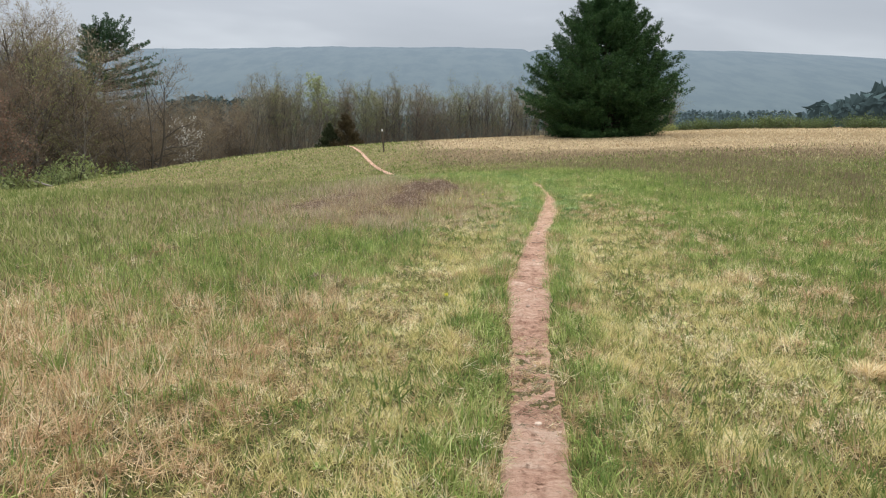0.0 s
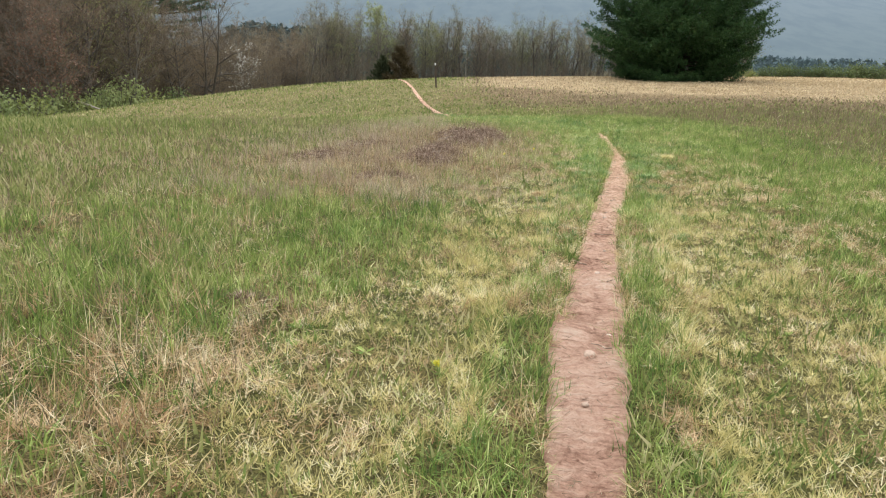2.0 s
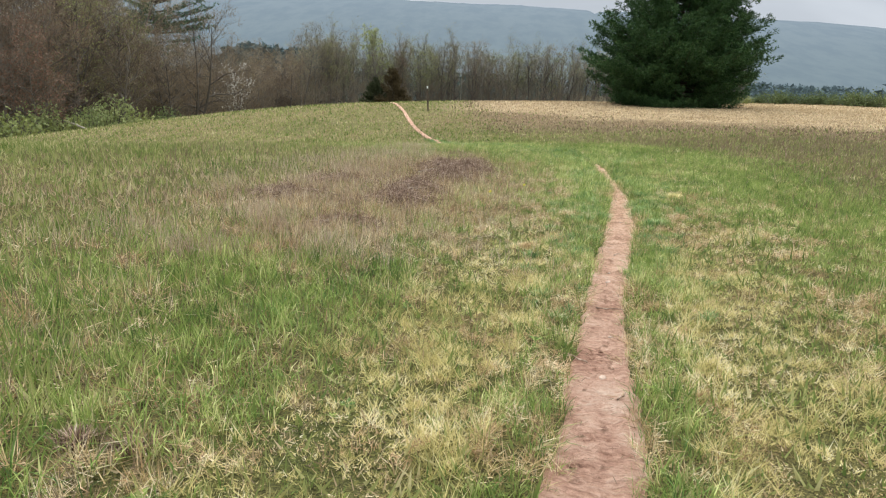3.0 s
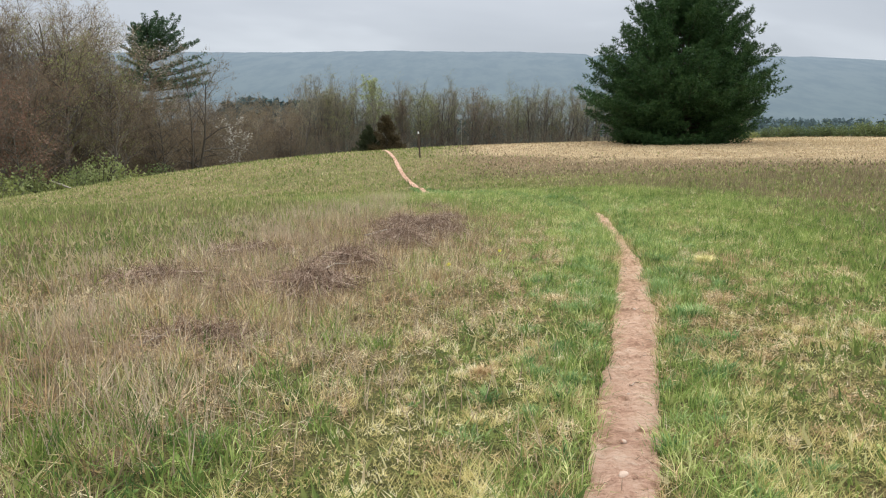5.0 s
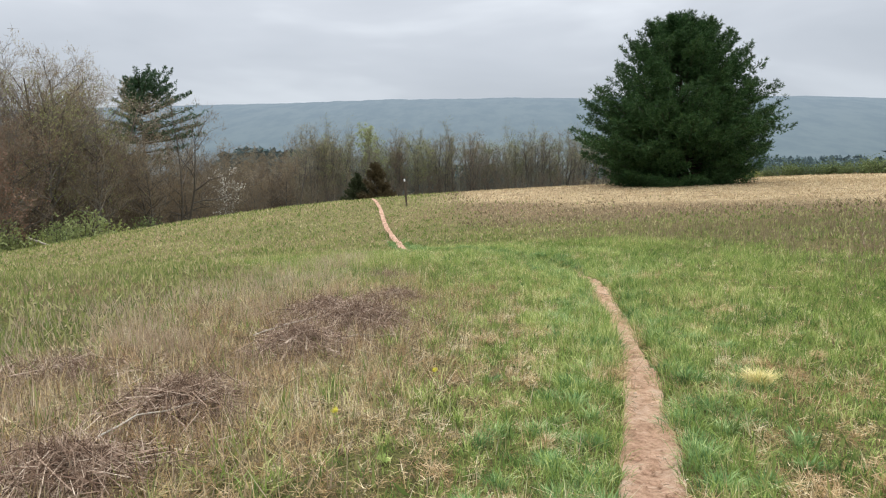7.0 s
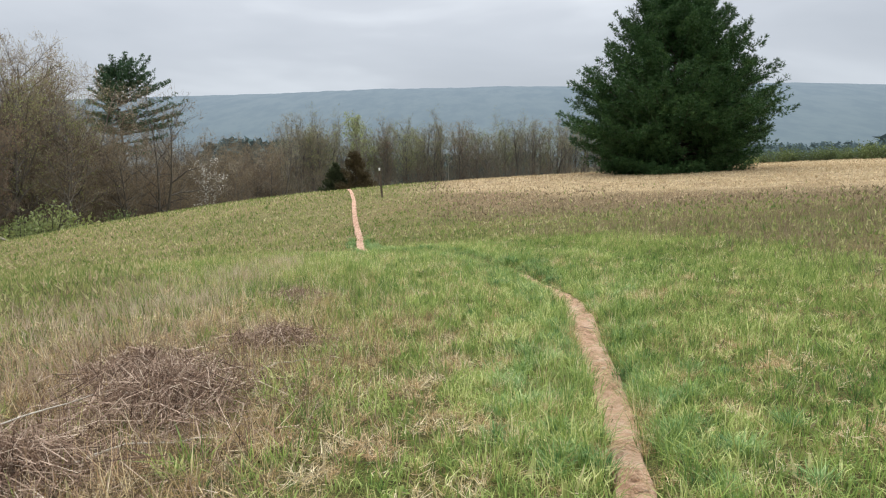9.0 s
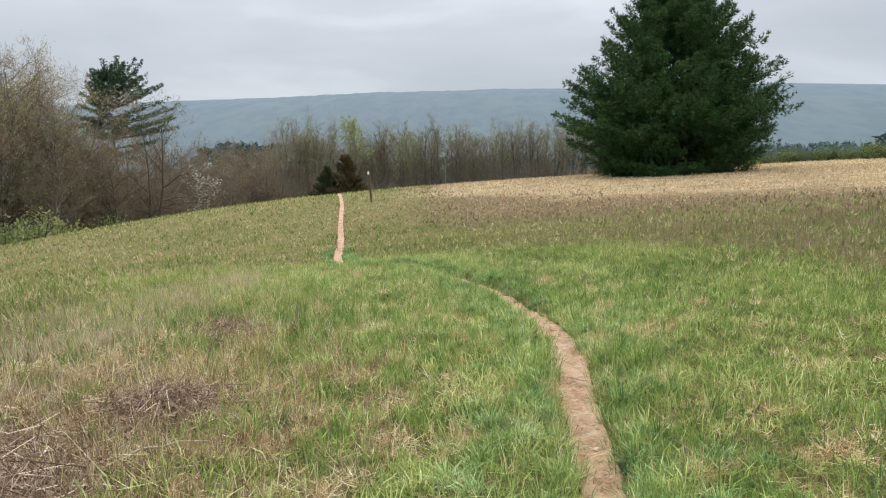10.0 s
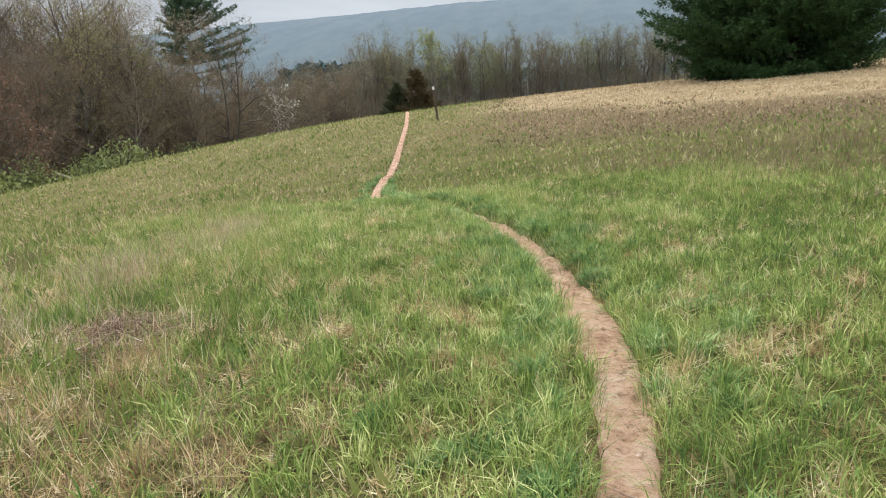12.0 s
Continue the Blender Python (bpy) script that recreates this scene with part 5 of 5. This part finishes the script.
def rosettes():
    """Low broad-leaved weeds flat in the turf."""
    rng = np.random.default_rng(330)
    n, k = 300, 10
    y = rng.uniform(2.5, 27, n)
    x = np.interp(y, LINE[:100, 1], LINE[:100, 0]) + rng.choice([-1, 1], n) * rng.uniform(0.25, 4.0, n)
    x, y = np.repeat(x, k), np.repeat(y, k)
    m = len(x)
    a = rng.uniform(0, 2 * np.pi, m)
    ln = np.repeat(rng.uniform(0.02, 0.05, n), k) * rng.uniform(0.7, 1.3, m)
    way = np.stack([np.cos(a), np.sin(a), rng.uniform(0.15, 0.8, m)], 1)
    side = np.stack([-np.sin(a), np.cos(a), rng.normal(size=m) * 0.2], 1) * (ln * 0.22)[:, None]
    base = np.stack([x, y, ground_z(x, y) + 0.012], 1)
    mid = base + way * (ln * 0.6)[:, None]
    tip = base + way * ln[:, None] - [[0, 0, 0.008]]
    verts = np.stack([base, mid - side, mid + side, tip], 1).reshape(-1, 3)
    q = np.arange(m)[:, None] * 4
    tris = np.stack([q + [0, 1, 2], q + [1, 3, 2]], 1).reshape(-1, 3)
    tagged(new("broad_leaf_weeds", tri_mesh("broad_leaf_weeds", verts, tris, M_GREEN)), "small broad-leaved green weeds low in the turf", "weeds", kind="stuff")


rosettes()


def path_litter():
    """Crumbs of earth and bits of straw on the bare path."""
    rng = np.random.default_rng(340)
    n = 2600
    y = rng.uniform(2.0, 31, n)
    half = np.interp(y, WIDE_Y, WIDE_W)
    x = np.interp(y, LINE[:100, 1], LINE[:100, 0]) + half * np.clip(rng.normal(size=n) * 0.55, -1.1, 1.1)
    z = ground_z(x, y, rut=0.0) - 0.020 - rut_depth(y)
    s = 0.004 + 0.014 * rng.uniform(0, 1, n) ** 3
    shape = np.array([[1, 0, 0], [-1, 0, 0], [0, 1, 0], [0, -1, 0], [0, 0, 0.8], [0, 0, -0.8]], float)
    verts = np.stack([x, y, z + s * 0.3], 1)[:, None] + shape[None] * s[:, None, None] * rng.uniform(0.6, 1.3, (n, 6, 1))
    faces = np.array([[0, 2, 4], [2, 1, 4], [1, 3, 4], [3, 0, 4]])
    tris = (faces[None] + (np.arange(n) * 6)[:, None, None]).reshape(-1, 3)
    tagged(new("earth_crumbs", tri_mesh("earth_crumbs", verts.reshape(-1, 3), tris, M_DIRT)), "loose crumbs of dry reddish earth on the footpath", "earth", kind="stuff")
    n = 3800
    y = rng.uniform(2.0, 31, n)
    half = np.interp(y, WIDE_Y, WIDE_W)
    x = np.interp(y, LINE[:100, 1], LINE[:100, 0]) + half * rng.choice([-1, 1], n) * np.clip(rng.beta(3, 1.6, n), 0, 1) * 1.1
    # a thatched stretch near the start
    y[:2000] = 4.35 + rng.normal(size=2000) * 0.5
    x[:2000] = np.interp(y[:2000], LINE[:100, 1], LINE[:100, 0]) + rng.uniform(-0.15, 0.15, 2000)
    z = ground_z(x, y, rut=0.0) - 0.010 - rut_depth(y)
    v = straight_blades(x, y, z, rng.uniform(0.02, 0.09, n), np.full(n, 0.0035), np.full(n, 0.995), rng.uniform(0, 2 * np.pi, n), rng)
    tagged(new("straw_litter", tri_mesh("straw_litter", *v, M_MAUVE)), "scattered bits of brown dead grass on the footpath", "straw", kind="stuff")


path_litter()


# ---------------------------------------------------------------- stones and sticks on the path
def stone(x, y, size, seed, label="small pale stone bedded in the earth path"):
    rng = np.random.default_rng(seed)
    bm = bmesh.new()
    bmesh.ops.create_icosphere(bm, subdivisions=2, radius=1)
    for v in bm.verts:
        v.co = Vector((v.co.x * size[0], v.co.y * size[1], v.co.z * size[2])) * (1 + 0.16 * noise.noise(v.co * 1.7 + Vector((seed, 0, 0))))
    me = bpy.data.meshes.new("stone")
    bm.to_mesh(me)
    bm.free()
    for p in me.polygons:
        p.use_smooth = True
    me.materials.append(M_STONE)
    ob = new("stone", me)
    ob.matrix_basis = pose(x, y, float(ground_z(np.array([x]), np.array([y]), rut=0.0)[0]) - 0.020, 0, 0, rng.uniform(0, 360))
    return tagged(ob, label, "stone", "stones on the path")


STONES = [(0.84, 6.82, 0.045), (1.10, 8.57, 0.03), (1.02, 9.55, 0.022), (1.44, 10.72, 0.03), (0.62, 4.7, 0.03), (1.0, 7.2, 0.018), (0.75, 6.2, 0.02), (1.25, 9.3, 0.018),
          (1.66, 11.87, 0.022), (2.05, 13.9, 0.02), (2.33, 16.0, 0.016), (2.72, 19.4, 0.02), (2.8, 20.9, 0.016), (0.5, 3.6, 0.025), (1.5, 11.1, 0.02)]
for n, (sx, sy, ss) in enumerate(STONES):
    stone(sx, sy, (ss, ss * 0.75, ss * 0.55), 400 + n)


def stick(x, y, length, turn, seed):
    rng = np.random.default_rng(seed)
    s = np.linspace(-0.5, 0.5, 6) * length
    px, py = x + s * math.cos(turn) + rng.normal(size=6) * 0.006, y + s * math.sin(turn) + rng.normal(size=6) * 0.006
    p = np.stack([px, py, ground_z(px, py, rut=0.0) - 0.010 + rng.uniform(0, 0.006, 6)], 1)
    rr = np.linspace(0.006, 0.0025, 6)
    return tagged(new("stick", tri_mesh("stick", *tubes(p[:-1], p[1:], rr[:-1], rr[1:], 5), M_STEM, True)), "thin brown dead stick lying on the path", "stick", "sticks on the path")


for n, (sx, sy, sl, st) in enumerate([(0.98, 8.85, 0.16, 2.3), (1.35, 9.98, 0.2, 0.15), (1.72, 12.0, 0.1, 0.6), (0.92, 6.95, 0.12, 2.8), (2.66, 21.9, 0.18, 0.4), (2.75, 20.6, 0.15, 2.5), (1.14, 8.2, 0.1, 1.0)]):
    stick(sx, sy, sl, st, 500 + n)

# a pale fallen trunk at the wood's edge
lx, ly = bearing(-28.7, 84.0)
lz = float(land(np.array([lx]), np.array([ly]))[0])
log_pts = np.stack([lx + np.linspace(-2.6, 2.6, 7), ly + np.linspace(1.4, -1.4, 7), lz + 1.0 + np.linspace(0.5, -0.35, 7)], 1)
log_r = np.linspace(0.13, 0.07, 7)
tagged(new("fallen_log", tri_mesh("fallen_log", *tubes(log_pts[:-1], log_pts[1:], log_r[:-1], log_r[1:], 8), M_DEADWOOD, True)),
       "pale barkless fallen trunk lying in the undergrowth", "log")


# ---------------------------------------------------------------- a few wild flowers, stalks and cast canes
M_PETAL = leaf_material("yellow_petals", [(0.0, (0.62, 0.55, 0.05)), (1.0, (0.80, 0.74, 0.12))], 0.3, 0.5)


def wild_flower(x, y, height, seed):
    """A thin stem with narrow leaves and a loose head of small yellow florets."""
    rng = np.random.default_rng(seed)
    z = float(ground_z(np.array([x]), np.array([y]))[0])
    flower = new("wild_flower")
    flower.matrix_basis = pose(x, y, z, rng.uniform(-6, 6), rng.uniform(-6, 6), 0)
    t = np.linspace(0, 1, 5)
    p = np.stack([0.012 * np.sin(t * 3), 0.01 * t, height * t - 0.02], 1)
    under("stem", tri_mesh("stem", *tubes(p[:-1], p[1:], np.full(4, 0.0022), np.full(4, 0.0018), 5), M_LUSH, True), flower)
    a = rng.uniform(0, 2 * np.pi, 9)
    b = np.repeat(p[[1, 2, 3]], 3, 0)
    under("foliage", tri_mesh("foliage", *slivers(b, b + np.stack([np.cos(a) * 0.05, np.sin(a) * 0.05, np.full(9, 0.035)], 1), np.full(9, 0.009), rng), M_GREEN), flower)
    c = p[-1] + rng.normal(size=(60, 3)) * [[0.009, 0.009, 0.007]]
    under("flower_head", tri_mesh("flower_head", *flakes(c, rng.uniform(0.008, 0.014, 60), rng), M_PETAL), flower, "bright yellow florets")
    return tagged(flower, "small yellow wild flower standing in the grass", "flower", "wild flowers in the meadow")


for n, (fx, fy, fh) in enumerate([(0.90, 15.92, 0.18), (0.38, 15.0, 0.18), (0.02, 6.45, 0.08)]):
    wild_flower(fx, fy, fh, 600 + n)


def weed_stalk(x, y, height, seed):
    """A dark dead weed with a bent tip and two short side stems."""
    rng = np.random.default_rng(seed)
    z = float(ground_z(np.array([x]), np.array([y]))[0])
    t = np.linspace(0, 1, 6)
    p = np.stack([x - 0.14 * t ** 2, y + 0.03 * t, z - 0.03 + height * t], 1)
    r = np.linspace(0.016, 0.006, 6)
    q0 = p[[3, 4]]
    q1 = q0 + [[0.07, 0.02, 0.09], [-0.06, 0.0, 0.08]]
    c = p[-1] + rng.normal(size=(40, 3)) * [[0.02, 0.02, 0.05]]
    v = join(tubes(p[:-1], p[1:], r[:-1], r[1:], 5), tubes(q0, q1, np.full(2, 0.006), np.full(2, 0.003), 4), flakes(c, np.full(40, 0.02), rng))
    return tagged(new("weed_stalk", tri_mesh("weed_stalk", *v, M_STEM)), "dark dead weed stalk standing alone in the grass", "weed")


weed_stalk(8.55, 25.7, 0.42, 620)


def cast_cane(a, b, lift, seed):
    """A long bare cane lying across the brush."""
    rng = np.random.default_rng(seed)
    t = np.linspace(0, 1, 8)
    px, py = a[0] + (b[0] - a[0]) * t + rng.normal(size=8) * 0.012, a[1] + (b[1] - a[1]) * t + rng.normal(size=8) * 0.012
    p = np.stack([px, py, ground_z(px, py) + lift * (0.35 + 0.65 * np.sin(np.pi * (0.15 + 0.6 * t))) + rng.normal(size=8) * 0.006], 1)
    r = np.linspace(0.007, 0.003, 8)
    return tagged(new("dead_cane", tri_mesh("dead_cane", *tubes(p[:-1], p[1:], r[:-1], r[1:], 6), M_DEADWOOD, True)), "long bleached dead cane lying on the brush heap", "cane", "canes on the brush heaps")


for n, (ca, cb, cl) in enumerate([((-0.95, 17.3), (-0.45, 18.15), 0.20), ((-1.5, 12.2), (-1.05, 12.75), 0.10), ((-0.2, 17.2), (0.35, 17.6), 0.10), ((-0.9, 14.6), (-0.5, 15.3), 0.16), ((0.1, 18.9), (0.6, 19.3), 0.09)]):
    cast_cane(ca, cb, cl, 640 + n)
